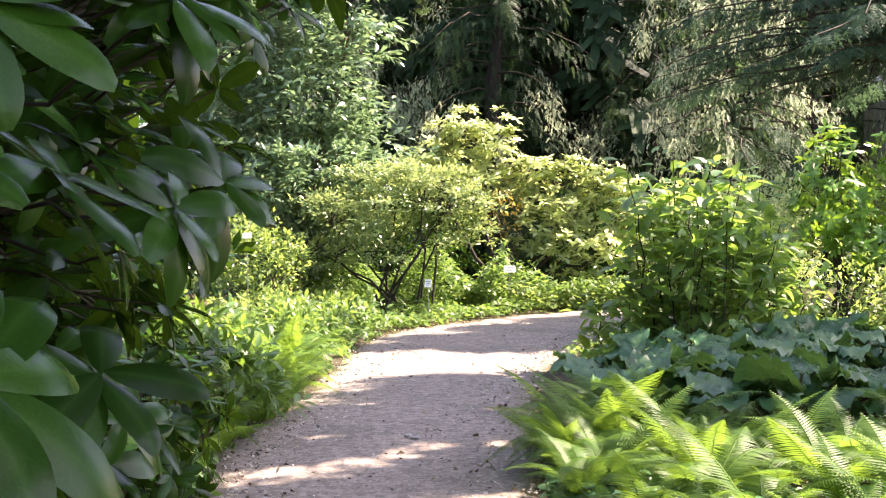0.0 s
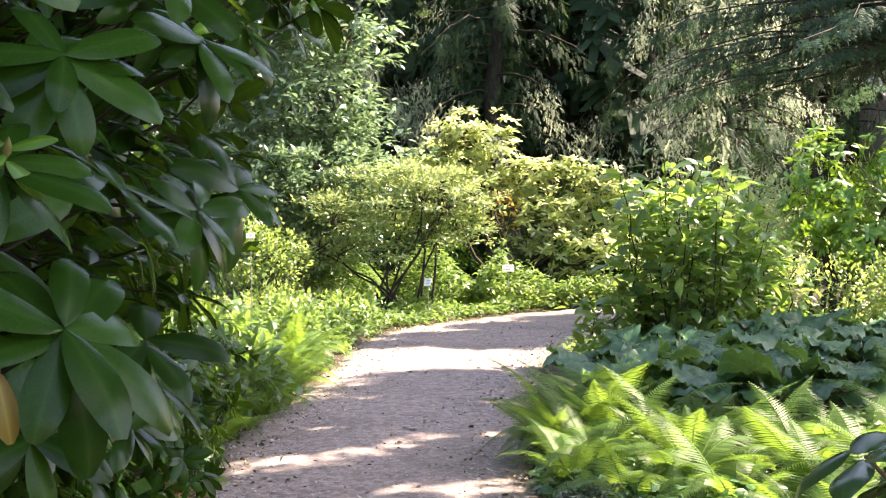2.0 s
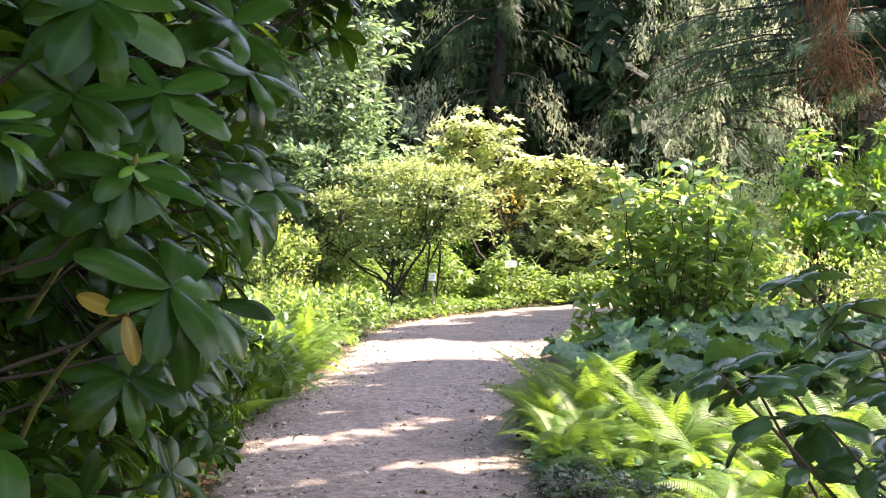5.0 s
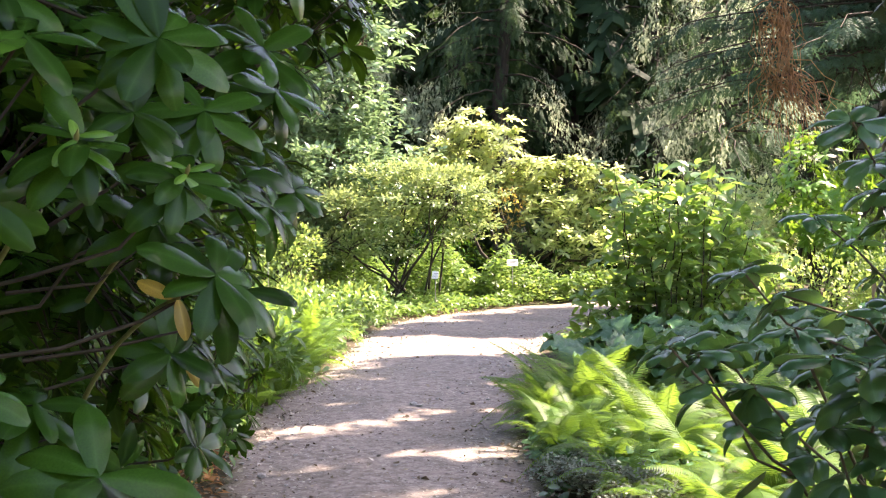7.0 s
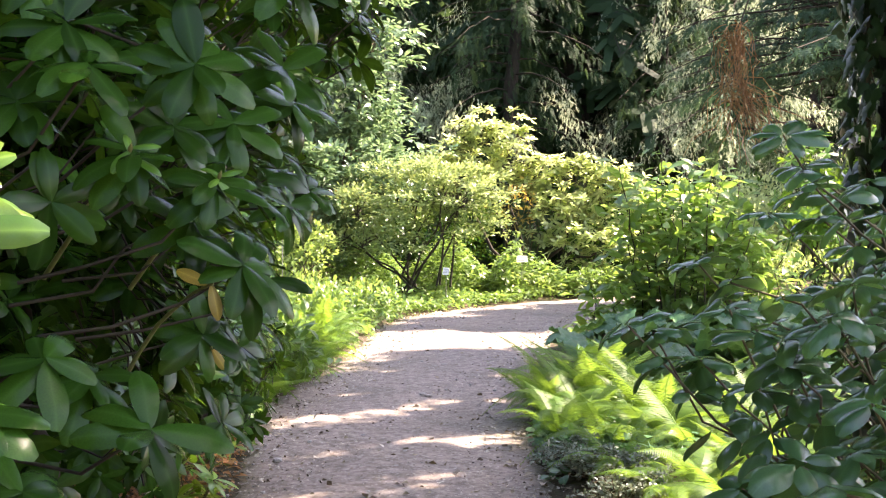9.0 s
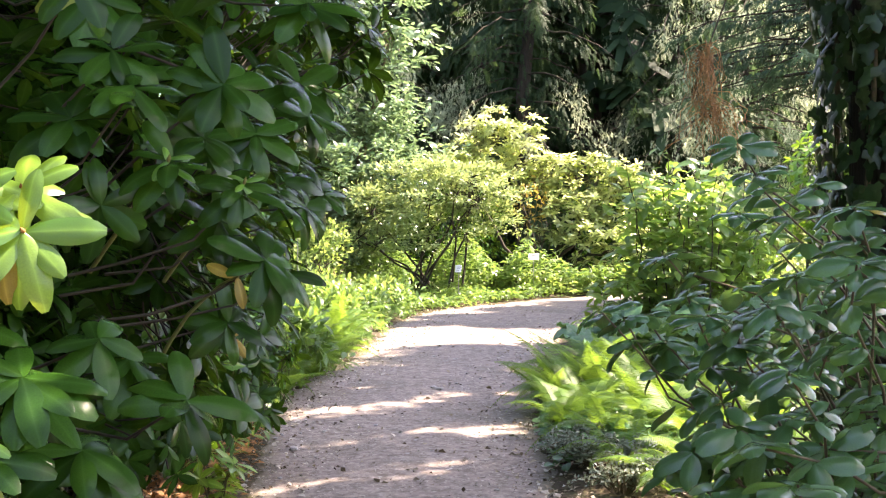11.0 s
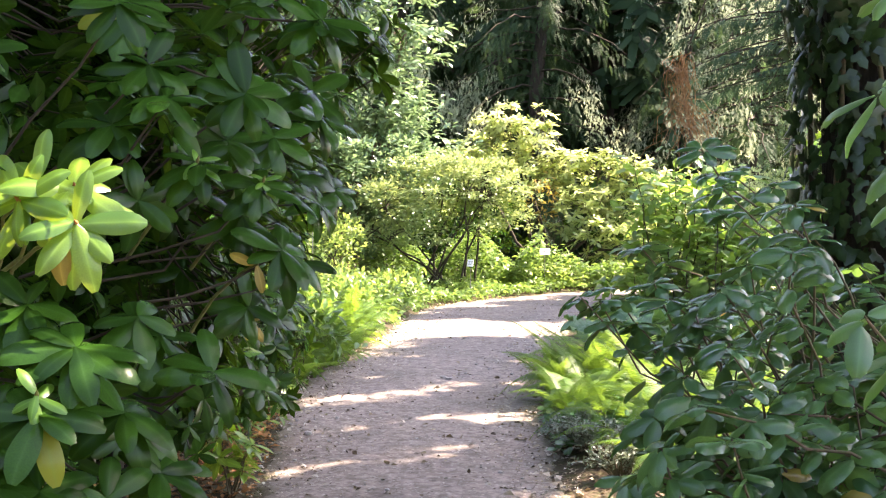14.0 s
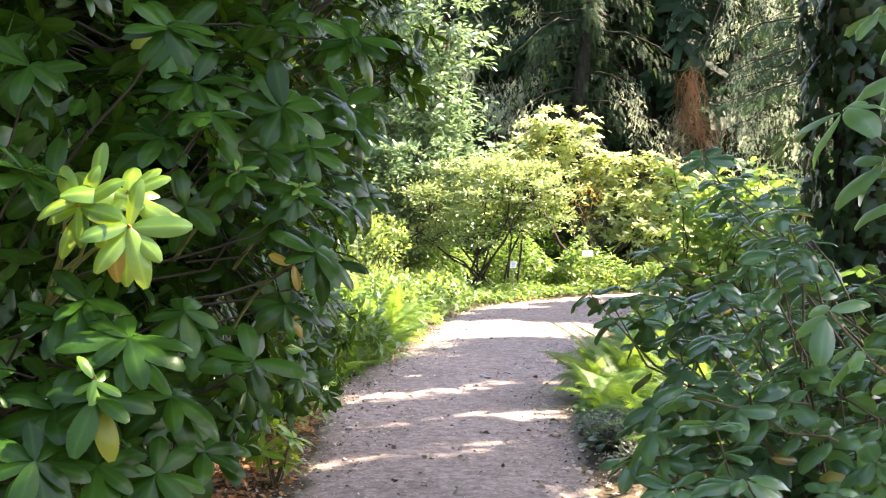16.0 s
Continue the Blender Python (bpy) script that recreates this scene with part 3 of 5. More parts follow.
# rosettes that stand out from the near bush: place, axis, leaf length, leaf count
ROSETTES = [((-0.71, 0.67, 1.80), (0.35, -0.75, 0.60), 0.140, 10), ((-0.51, 0.72, 1.71), (0.45, -0.65, 0.55), 0.112, 9), ((-0.46, 0.93, 1.895), (0.35, -0.75, 0.15), 0.135, 9),
            ((-0.82, 1.05, 2.13), (0.4, -0.8, 0.3), 0.135, 9), ((-0.63, 0.70, 1.945), (0.45, -0.65, 0.55), 0.118, 9), ((-0.567, 0.15, 1.325), (0.35, -0.7, 0.62), 0.132, 11),
            ((-0.78, 0.25, 1.36), (0.3, -0.7, 0.62), 0.120, 9), ((-0.60, 0.06, 1.205), (0.35, -0.72, 0.6), 0.128, 9), ((-0.55, 0.34, 1.165), (0.55, -0.6, 0.55), 0.126, 9),
            ((-0.36, 1.32, 2.14), (0.5, -0.7, 0.45), 0.135, 10), ((-0.40, 1.05, 1.488), (0.50, -0.62, 0.42), 0.135, 8), ((-0.74, 1.05, 1.25), (0.55, -0.5, 0.55), 0.130, 7),
            ((-0.42, 1.47, 1.95), (0.6, -0.5, 0.40), 0.130, 9), ((-0.46, 1.75, 1.89), (0.65, -0.4, 0.40), 0.130, 9), ((-0.555, 0.62, 1.86), (0.5, -0.7, 0.45), 0.110, 8),
            ((-0.45, 1.02, 1.66), (0.5, -0.6, 0.5), 0.115, 9), ((-0.53, 1.12, 1.58), (0.6, -0.6, 0.2), 0.125, 8), ((-0.55, 1.05, 1.78), (0.5, -0.7, 0.3), 0.125, 8),
            ((-0.48, 1.52, 1.43), (0.7, -0.5, 0.3), 0.115, 6), ((-0.50, 2.1, 1.66), (0.7, -0.4, 0.1), 0.130, 7), ((-0.60, 2.55, 2.05), (0.7, -0.4, 0.5), 0.125, 9),
            ((-0.52, 0.18, 1.02), (0.45, -0.7, 0.5), 0.120, 9), ((-0.70, -0.02, 1.08), (0.35, -0.75, 0.55), 0.120, 9), ((-0.88, 0.02, 1.22), (0.3, -0.75, 0.6), 0.125, 9),
            ((-0.50, 0.42, 1.02), (0.6, -0.6, 0.5), 0.110, 7), ((-1.02, 0.55, 1.98), (0.4, -0.8, 0.4), 0.130, 9), ((-1.0, 0.62, 1.68), (0.4, -0.8, 0.4), 0.130, 9),
            ((-0.62, 0.50, 2.06), (0.4, -0.75, 0.45), 0.120, 9), ((-0.48, 1.25, 1.80), (0.6, -0.6, 0.4), 0.125, 9), ((-0.72, 0.25, 1.40), (0.3, -0.7, 0.6), 0.105, 8), ((-0.72, 0.10, 1.17), (0.3, -0.75, 0.5), 0.125, 9), ((-0.62, 0.10, 1.05), (0.35, -0.75, 0.5), 0.115, 9), ((-0.44, 0.60, 1.22), (0.6, -0.5, 0.5), 0.13, 5), ((-0.50, 0.50, 1.02), (0.6, -0.6, 0.4), 0.115, 5), ((-0.78, 0.05, 1.05), (0.3, -0.75, 0.5), 0.12, 9), ((-0.60, 0.25, 0.92), (0.5, -0.7, 0.4), 0.12, 8), ((-0.56, 0.45, 1.36), (0.5, -0.6, 0.4), 0.115, 6), ((-0.62, 1.45, 1.30), (0.6, -0.5, 0.1), 0.120, 6), ((-0.50, 1.85, 1.62), (0.7, -0.4, 0.3), 0.125, 8)]
rhododendron((-1.5, 1.8, 0.0), [(0.35, -0.9, 1.75, 0.80, 0.95, 0.85), (0.27, 0.9, 2.3, 0.88, 1.0, 0.95), (0.12, 0.5, 1.6, 0.88, 0.95, 0.9), (0.0, 0.5, 1.15, 0.8, 0.95, 0.55), (0.3, -1.25, 0.90, 0.68, 0.75, 0.75),
             (0.0, -0.3, 2.9, 0.9, 1.4, 0.8), (-0.4, 0.0, 1.8, 0.8, 1.4, 1.3),
             (0.0, 2.2, 1.75, 0.50, 0.85, 0.75), (0.12, 2.2, 2.7, 0.80, 0.9, 0.85)],
             ROSETTES, 1250, 0.122, "large rhododendron with dark glossy leaves overhanging the path", RHODO, 280, 11, 0.45, True)


def sprout(at, hubs, size, leaves, label, mat=None, old=None):
    """A young shoot: rosettes of single leaves at its hubs (place, axis), each on a green twig; old: a yellowing leaf."""
    ob = thing("rhododendron_shoot", label, "shrub shoot", at)
    shapes = [domed_leaf(9, 0.38, 0.05, q, 0.57, 0.48, 20 + i, 0.3) for i, q in enumerate((0.04, 0.14, 0.26))]
    meshes = [mesh_of("leaf", v, f, mat or SPROUT, w) for v, f, w in shapes]
    for h, ax in hubs:
        P, D, N, S = whorls([h], [ax], (leaves, leaves + 1), size, (-4, 32), 0.03)
        v, f = tubes([bent(h, (-0.32, 0.33, -0.25), 0.03, 6, 0.01, 0.0035, 0.006)], 6)
        twig_part = part("twig", mesh_of("twig", v, f, GREENTWIG), ob)
        for i in range(len(P)):
            set_leaf(meshes[i % 3], twig_part, P[i], D[i], N[i], S[i])
        v, f = tubes([(np.array(h) + np.outer((0, 0.4, 1), np.array(ax)) * 0.022, [0.004, 0.005, 0.0008])], 6)
        part("bud", mesh_of("bud", v, f, DRY if old else GREENTWIG), twig_part)
    if old:
        me = mesh_of("leaf", *shapes[2][:2], YELLOWED, shapes[2][2])
        for p, d in old:
            leaf = set_leaf(me, ob, p, d, (0.2, -0.9, 0.3), size * 0.95)
            tagged(leaf, "yellowed leaf")
    return ob


sprout((-0.648, 0.20, 1.612), [((-0.052, -0.01, 0.006), (-0.10, -0.92, 0.38)), ((0.072, -0.02, -0.040), (0.20, -0.90, 0.38)), ((0.045, 0.03, 0.03), (0.25, -0.70, 0.65)), ((-0.035, 0.03, 0.045), (-0.2, -0.65, 0.70))], 0.124, 10, "sunlit yellow-green rhododendron shoot with young leaves",
       old=[((0.03, -0.02, -0.04), (0.15, -0.25, -1.0))])
sprout((-0.60, 0.05, 1.245), [((0, 0, 0), (0.35, -0.6, 0.7))], 0.070, 6, "young green rhododendron shoot low on the bush", FRESH)
sprout((-0.435, 1.0, 1.672), [((0, 0, 0), (0.4, -0.6, 0.7))], 0.052, 6, "small fresh green rhododendron shoot among dark leaves", FRESH)
sprout((-0.51, 0.70, 1.712), [((0, 0, 0), (0.4, -0.6, 0.7))], 0.062, 5, "green rhododendron shoot with upright young leaves", FRESH)
sprout((-0.46, 1.02, 1.452), [((0, 0, 0), (0.4, -0.7, 0.1))], 0.075, 2, "yellowing rhododendron leaves under a dark rosette", YELLOWED)
sprout((-0.96, 2.6, 1.14), [((0, 0, 0), (0.5, -0.6, -0.3))], 0.085, 4, "withered pale yellow leaves hanging on the rhododendron", YELLOWED)


def seedling(at, n, size, label):
    ob = thing("rhododendron_seedling", label, "shrub", at)
    tips = [(rng.normal() * 0.12, rng.normal() * 0.12, rng.uniform(0.12, 0.34)) for i in range(n)]
    P, D, N, S = whorls(tips, [(t[0] * 3, t[1] * 3, 0.6) for t in tips], (6, 9), size)
    v, f, w = scatter(leaf_shape(5, 0.34, 0.04, 0.15, 0.55), P, D, N, S)
    part("leaves", mesh_of("leaves", v, f, SPROUT, w), ob, kind="stuff")
    for t in tips:
        v, f = tubes([bent((0, 0, -0.03), t, 0.02, 4, 0.01, 0.005, 0.003)], 4)
        part("stem", mesh_of("stem", v, f, TWIG), ob)
    return ob


seedling((-1.6, 4.3, 0.0), 11, 0.12, "small sunlit rhododendron seedling at the path edge")
seedling((-1.98, 5.2, 0.0), 6, 0.08, "small green seedling at the path edge")

# ---- left border: second bush, ferns, low shrubs ----
rhododendron((-2.6, 4.6, 0.0), [(0.5, 0.0, 0.55, 0.6, 1.3, 0.6), (0.0, -0.3, 1.3, 0.9, 1.3, 1.0), (0.2, 1.6, 0.5, 0.6, 1.0, 0.5), (0.75, 0.95, 0.6, 0.5, 0.85, 0.5)],
             [], 520, 0.12, "low rhododendron with narrow green leaves beside the path", RHODO)
rhododendron((-2.75, 7.9, 0.0), [(0.25, 0.0, 0.5, 0.45, 1.0, 0.5), (-0.2, -0.2, 1.0, 0.6, 1.0, 0.6)],
             [], 170, 0.12, "low dark rhododendron at the path edge", RHODO)
shrub("low_shrub", "low bushy shrub with dark green leaves", "shrub", (-3.2, 7.2, 0.0), [(0.4, 0, 0.35, 0.6, 1.0, 0.4), (-0.5, 0.0, 0.8, 0.7, 1.1, 0.6)], 2200, 0.13, DARKGREEN, leaf_shape(3, 0.38, 0.05, 0.2), 6, stem_r=0.012)
shrub("low_shrub", "dark drooping shrub over the path edge", "shrub", (-2.62, 8.7, 0.0), [(0.2, 0, 0.38, 0.42, 0.7, 0.36), (-0.3, 0.2, 0.6, 0.5, 0.7, 0.4)], 900, 0.14, DARKGREEN, leaf_shape(3, 0.34, 0.05, 0.35), 6, stem_r=0.010)
shrub("low_shrub", "drooping broad-leaved shrub at the path edge", "shrub", (-2.75, 10.1, 0.0), [(0.25, 0, 0.32, 0.36, 0.6, 0.34), (-0.4, 0.2, 0.5, 0.5, 0.6, 0.42)], 620, 0.15, HYDRANGEA, leaf_shape(3, 0.40, 0.05, 0.35), 6, stem_r=0.012)


def frond(length, arch, pairs, seed):
    """A fern frond along +y rising and arching over, with tapered, toothed leaflets."""
    r = np.random.default_rng(seed)
    t = np.linspace(0, 1, pairs + 6)
    ry = length * (0.35 * t + 0.45 * t ** 1.8)
    rz = length * (0.95 * t - arch * t ** 2.4)
    rx = 0.07 * length * np.sin(t * 2.5 + seed) * t + 0.05 * (seed % 3 - 1) * length * t * t
    spine = np.column_stack([rx, ry, rz])
    tan = unit(np.gradient(spine, axis=0))
    up = unit(np.cross(np.array((1.0, 0, 0)), tan))
    v, f, w = [], [], []
    for i in range(4, len(t) - 1):
        u = (i - 4) / (len(t) - 5)
        l = 0.165 * length * math.sin(math.pi * min(0.16 + u * 0.85, 1)) ** 0.9 * r.uniform(0.9, 1.08) + 0.006
        for s in (-1, 1):
            side = np.array((s, 0, 0)) * 0.93 + tan[i] * 0.36 + up[i] * (-0.10 + 0.1 * r.random())
            steps, n, wd = 3, len(v), length * 0.0074
            for k in range(steps + 1):
                q = k / steps
                c = spine[i] + side * l * q - up[i] * 0.30 * l * q * q + tan[i] * 0.16 * l * q * q
                half = wd * (1 - q) ** 0.6 * (1.45 if k % 2 else 0.75) + 0.0006
                v += [c - tan[i] * half, c + tan[i] * half]
                w += [0, 0]
            f += [(n + 2 * k, n + 2 * k + 1, n + 2 * k + 3, n + 2 * k + 2) for k in range(steps)]
    tv, tf = tubes([(spine, list(np.linspace(0.006, 0.0012, len(spine))))], 4)
    return joined([(np.array(v), np.array(f), np.array(w, float)), (tv, tf, np.ones(len(tv)))])


FRONDS = [mesh_of("frond", *frond(1.0, a, 42, i)[:2], FERN, frond(1.0, a, 42, i)[2]) for i, a in enumerate((0.20, 0.45, 0.62, 0.78, 0.98))]


def fern(at, n, size, label="bright green fern with arching fronds", group="ferns in the border"):
    ob = thing("fern", label, "fern", at, group)
    q0 = rng.random() * 6
    for i in range(n):
        fr = part("frond", FRONDS[rng.integers(5)], ob)
        fr.matrix_local = Matrix.Rotation(q0 + 6.283 * i / n + rng.normal() * 0.2, 4, "Z") @ Matrix.Translation((0, 0.02, 0)) @ Matrix.Rotation(rng.normal() * 0.18, 4, "Y") @ Matrix.Scale(size * rng.uniform(0.7, 1.2), 4)
    return ob


for x, y, sc in [(-2.55, 9.1, 0.6), (-2.7, 10.9, 0.72), (-2.55, 8.4, 0.5), (-2.65, 11.7, 0.75), (-2.75, 12.5, 0.66), (-3.1, 11.2, 0.8), (-3.3, 10.4, 0.8), (-2.8, 12.6, 0.6), (-3.6, 12.0, 0.8), (-3.2, 13.4, 0.6), (-3.9, 9.5, 0.8), (-2.9, 14.2, 0.42), (-3.5, 14.8, 0.45), (-3.9, 16.2, 0.4), (-2.4, 9.7, 0.55), (-2.45, 10.5, 0.6), (-2.5, 11.3, 0.55), (-2.3, 7.9, 0.45)]:
    fern((x, y, ground_z(x, y)), 10, sc * 1.2)

# ---- right border: ferns ----
spots = [(0.12, 8.8, 0.70), (0.42, 8.9, 0.74), (0.28, 8.3, 0.74), (0.72, 8.5, 0.8), (0.08, 7.9, 0.66), (1.0, 8.0, 0.8), (0.05, 7.7, 0.62), (0.15, 6.9, 0.58), (0.1, 8.4, 0.58), (0.45, 8.1, 0.72), (0.3, 7.3, 0.72), (0.45, 6.3, 0.66), (0.55, 5.5, 0.66), (0.85, 7.2, 0.75), (1.0, 6.2, 0.75), (1.05, 5.2, 0.72), (1.1, 4.3, 0.70), (1.5, 6.9, 0.72), (1.6, 5.8, 0.78), (1.65, 4.8, 0.75),
         (1.7, 3.9, 0.7), (2.2, 6.6, 0.75), (2.25, 5.5, 0.78), (2.3, 4.4, 0.75), (2.8, 6.1, 0.75), (2.85, 7.4, 0.8), (0.95, 3.5, 0.6), (2.9, 5.0, 0.75), (0.3, 8.1, 0.5), (2.5, 8.3, 0.85), (1.35, 7.8, 0.6), (3.3, 9.0, 0.85), (2.0, 7.6, 0.7), (0.75, 7.8, 0.6), (1.2, 7.1, 0.7), (1.7, 7.3, 0.7), (0.75, 6.6, 0.7), (1.3, 5.7, 0.7), (1.9, 6.2, 0.7), (0.8, 4.9, 0.6), (1.4, 4.9, 0.7), (2.5, 7.3, 0.7), (2.0, 5.0, 0.7), (2.0, 8.1, 0.6)]
for x, y, sc in spots:
    fern((x, y, ground_z(x, y)), int(rng.integers(10, 14)), sc * (0.95 if y > 6 else 0.85))


# ---- right border: butterbur ----
def big_leaf(seed):
    """A round, wavy leaf about 1 wide with a notch at its stalk, upper side +z."""
    r = np.random.default_rng(seed)
    rings, segs = 7, 34
    v, w = [(0, 0, 0)], [1.0]
    ph = r.random(4) * 6.28
    for i in range(1, rings + 1):
        q = i / rings
        for k in range(segs):
            a = 2 * math.pi * (k + 0.5) / segs
            notch = 1 - 0.55 * math.exp(-((a - math.pi) / 0.28) ** 2)
            rad = 0.5 * q * notch * (1 + 0.05 * math.sin(3 * a + ph[0]) * q)
            z = 0.13 * q * q * math.sin(2 * a + ph[1]) + 0.055 * q ** 2.5 * math.sin(5 * a + ph[2]) + 0.042 * math.sin(13 * q + 2 * a + ph[3]) * q - 0.10 * q ** 2.2 + 0.036 * q * (1 if k % 2 else -1) + 0.02 * math.sin(9 * a + 17 * q + ph[2])
            v.append((rad * math.sin(a), rad * math.cos(a) * 1.12 + 0.12 * q, z))
            w.append(0.9 if k % 4 == 0 else 0.0)
    f = []
    for i in range(rings - 1):
        for k in range(segs):
            a, b = 1 + i * segs + k, 1 + i * segs + (k + 1) % segs
            f.append((a, b, b + segs, a + segs))
    v = np.array(v)
    # the middle closes with thin quads round a tiny ring
    inner = np.array([(0.004 * math.sin(2 * math.pi * (k + .5) / segs), 0.004 * math.cos(2 * math.pi * (k + .5) / segs), 0) for k in range(segs)])
    n = len(v)
    f += [(n + k, n + (k + 1) % segs, 1 + (k + 1) % segs, 1 + k) for k in range(segs)]
    return np.concatenate([v, inner]), np.array(f), np.array(w + [1.0] * segs)


BIG = [mesh_of("leaf", big_leaf(i)[0], big_leaf(i)[1], BUTTERBUR, big_leaf(i)[2]) for i in range(5)]


def butterbur(at, n, reach, height):
    ob = thing("butterbur", "butterbur clump with large wavy blue-green leaves", "perennial", at, "butterbur clumps")
    for i in range(n):
        q, d = 2.4 * i + rng.normal() * 0.3, reach * math.sqrt((i + 0.6) / n)
        tip = Vector((d * math.cos(q), d * math.sin(q), height * rng.uniform(0.65, 1.1) * (1 - 0.25 * d / reach)))
        v, f = tubes([bent((0.25 * tip.x, 0.25 * tip.y, -0.03), tip, 0.04, 5, 0.01, 0.011, 0.007)], 5)
        stalk = part("stalk", mesh_of("stalk", v, f, GREENTWIG), ob)
        lf = part("leaf", BIG[rng.integers(5)], stalk)
        lf.matrix_local = Matrix.Translation(tip) @ Matrix.Rotation(rng.random() * 6.28, 4, "Z") @ Matrix.Rotation(rng.normal() * 0.20 + 0.06, 4, "X") @ Matrix.Rotation(rng.normal() * 0.18, 4, "Y") @ Matrix.Scale(rng.uniform(0.28, 0.52), 4)
    return ob


for x, y, n, r, h in [(0.98, 9.2, 15, 0.55, 0.50), (0.86, 10.2, 17, 0.68, 0.52), (1.7, 9.3, 18, 0.75, 0.55), (1.9, 10.6, 17, 0.75, 0.6), (2.9, 10.2, 18, 0.8, 0.62), (3.4, 11.4, 16, 0.8, 0.72), (1.1, 11.2, 12, 0.6, 0.52), (2.4, 11.7, 13, 0.7, 0.66), (3.9, 10.0, 14, 0.8, 0.66)]:
    butterbur((x, y, ground_z(x, y)), int(n * 1.25), r, h)


# ---- right border: tall broad-leaved shrub with upright canes ----
def caned_shrub(at, canes, height, reach, size, label):
    ob = thing("tall_shrub", label, "shrub", at)
    P, A, N = [], [], []
    for i in range(canes):
        q, d = 2.4 * i, reach * math.sqrt((i + 0.5) / canes)
        foot = np.array((0.55 * d * math.cos(q), 0.45 * d * math.sin(q), -0.03))
        tip = np.array((d * math.cos(q) * 1.05, d * math.sin(q) * 0.75, height * rng.uniform(0.66, 1.06) * (1 - 0.22 * d / reach)))
        pts, rad = bent(foot, tip, 0.08, 9, 0.035, 0.011, 0.0045)
        v, f = tubes([(pts, rad)], 5)
        part("cane", mesh_of("cane", v, f, DARKTWIG), ob)
        for k in range(31):
            s = 0.10 + 0.90 * k / 31
            j = min(int(s * 8), 7)
            c = pts[j] + (pts[j + 1] - pts[j]) * (s * 8 - j)
            a = 2.4 * k + i
            side = np.array((math.cos(a), math.sin(a), 0.2))
            stalk = rng.uniform(0.03, 0.32 * (1 - 0.6 * s))
            for m in range(3):
                P.append(c + side * stalk * (m + 1) / 2 + rng.normal(0, 0.03, 3))
                A.append(side + rng.normal(0, 0.5, 3) + (0, 0, -0.15))
                N.append(rng.normal(0, 0.3, 3) + (0, 0, 1) + side * 0.2)
    v, f, w = scatter(leaf_shape(4, 0.52, 0.06, 0.22, 0.42), P, A, N, size * rng.uniform(0.55, 1.3, len(P)))
    part("crown", mesh_of("crown", v, f, HYDRANGEA, w), ob)
    return ob


caned_shrub((1.40, 12.9, 0.0), 17, 2.66, 0.92, 0.19, "tall upright shrub with broad green leaves on thin canes")
caned_shrub((0.66, 12.8, 0.0), 4, 1.15, 0.62, 0.17, "low leafy shoots of a broad-leaved shrub over the path edge")
caned_shrub((2.2, 13.7, 0.0), 8, 1.9, 0.6, 0.16, "upright shrub with broad green leaves")

# ---- right border, farther back ----
rhododendron((3.3, 15.2, 0.0), [(0, 0, 1.9, 0.6, 0.7, 0.9), (0.5, 0.2, 1.4, 0.8, 0.8, 0.7), (0.9, 0, 2.3, 0.5, 0.6, 0.5)], [], 230, 0.14, "open rhododendron with light green leaf rosettes", FRESH)
shrub("low_shrub", "sunlit low shrub with fine yellow-green leaves", "shrub", (3.1, 14.0, 0.0), [(0, 0, 0.55, 1.1, 0.7, 0.55), (1.2, 0.4, 0.7, 1.0, 0.8, 0.6)], 5200, 0.075, SHRUB, leaf_shape(2, 0.4, 0.04, 0.15), 7, stem_r=0.01)
shrub("shrub", "leafy green shrub in the border", "shrub", (4.8, 16.2, 0.0), [(0, 0, 1.1, 1.2, 1.0, 1.0), (0.8, -0.6, 0.8, 1.0, 0.8, 0.7), (-0.6, 0.8, 1.6, 0.9, 0.9, 0.8)], 9000, 0.09, SHRUB, None, 7)
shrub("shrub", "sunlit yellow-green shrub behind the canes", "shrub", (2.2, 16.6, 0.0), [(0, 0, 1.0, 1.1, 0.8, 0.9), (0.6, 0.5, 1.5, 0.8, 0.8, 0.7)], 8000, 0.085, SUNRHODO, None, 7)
shrub("shrub", "dense dark green shrub", "shrub", (6.2, 18.0, 0.0), [(0, 0, 1.3, 1.5, 1.2, 1.3), (1.2, 0, 1.0, 1.3, 1.0, 1.0)], 9000, 0.1, SHRUB, None, 6)

# ---- beyond the bend: azalea mound, pale rhododendron, tall shrub ----
shrub("azalea", "rounded azalea mound with fine sunlit yellow-green leaves", "shrub", (-2.55, 19.6, 0.0),
      [(-0.30, 0.2, 1.92, 1.30, 1.0, 0.68), (0.75, 0.0, 1.94, 0.85, 0.8, 0.58), (-1.0, -0.1, 1.66, 0.75, 0.8, 0.44), (0.3, 0.3, 2.18, 0.9, 0.8, 0.54), (-1.3, 0.0, 1.15, 0.55, 0.6, 0.45), (1.2, 0.0, 1.5, 0.35, 0.5, 0.45), (-0.4, -0.3, 1.15, 0.7, 0.5, 0.25), (0.5, -0.3, 1.25, 0.6, 0.5, 0.25)],
      13500, 0.085, AZALEA, leaf_shape(2, 0.42, 0.04, 0.1), 11, up=0.7, stem_r=0.024, cluster=9, spread=0.11, fork=16, flat=0.22, level=0.5, twig=DARKTWIG, foot_r=0.55, forks=True)
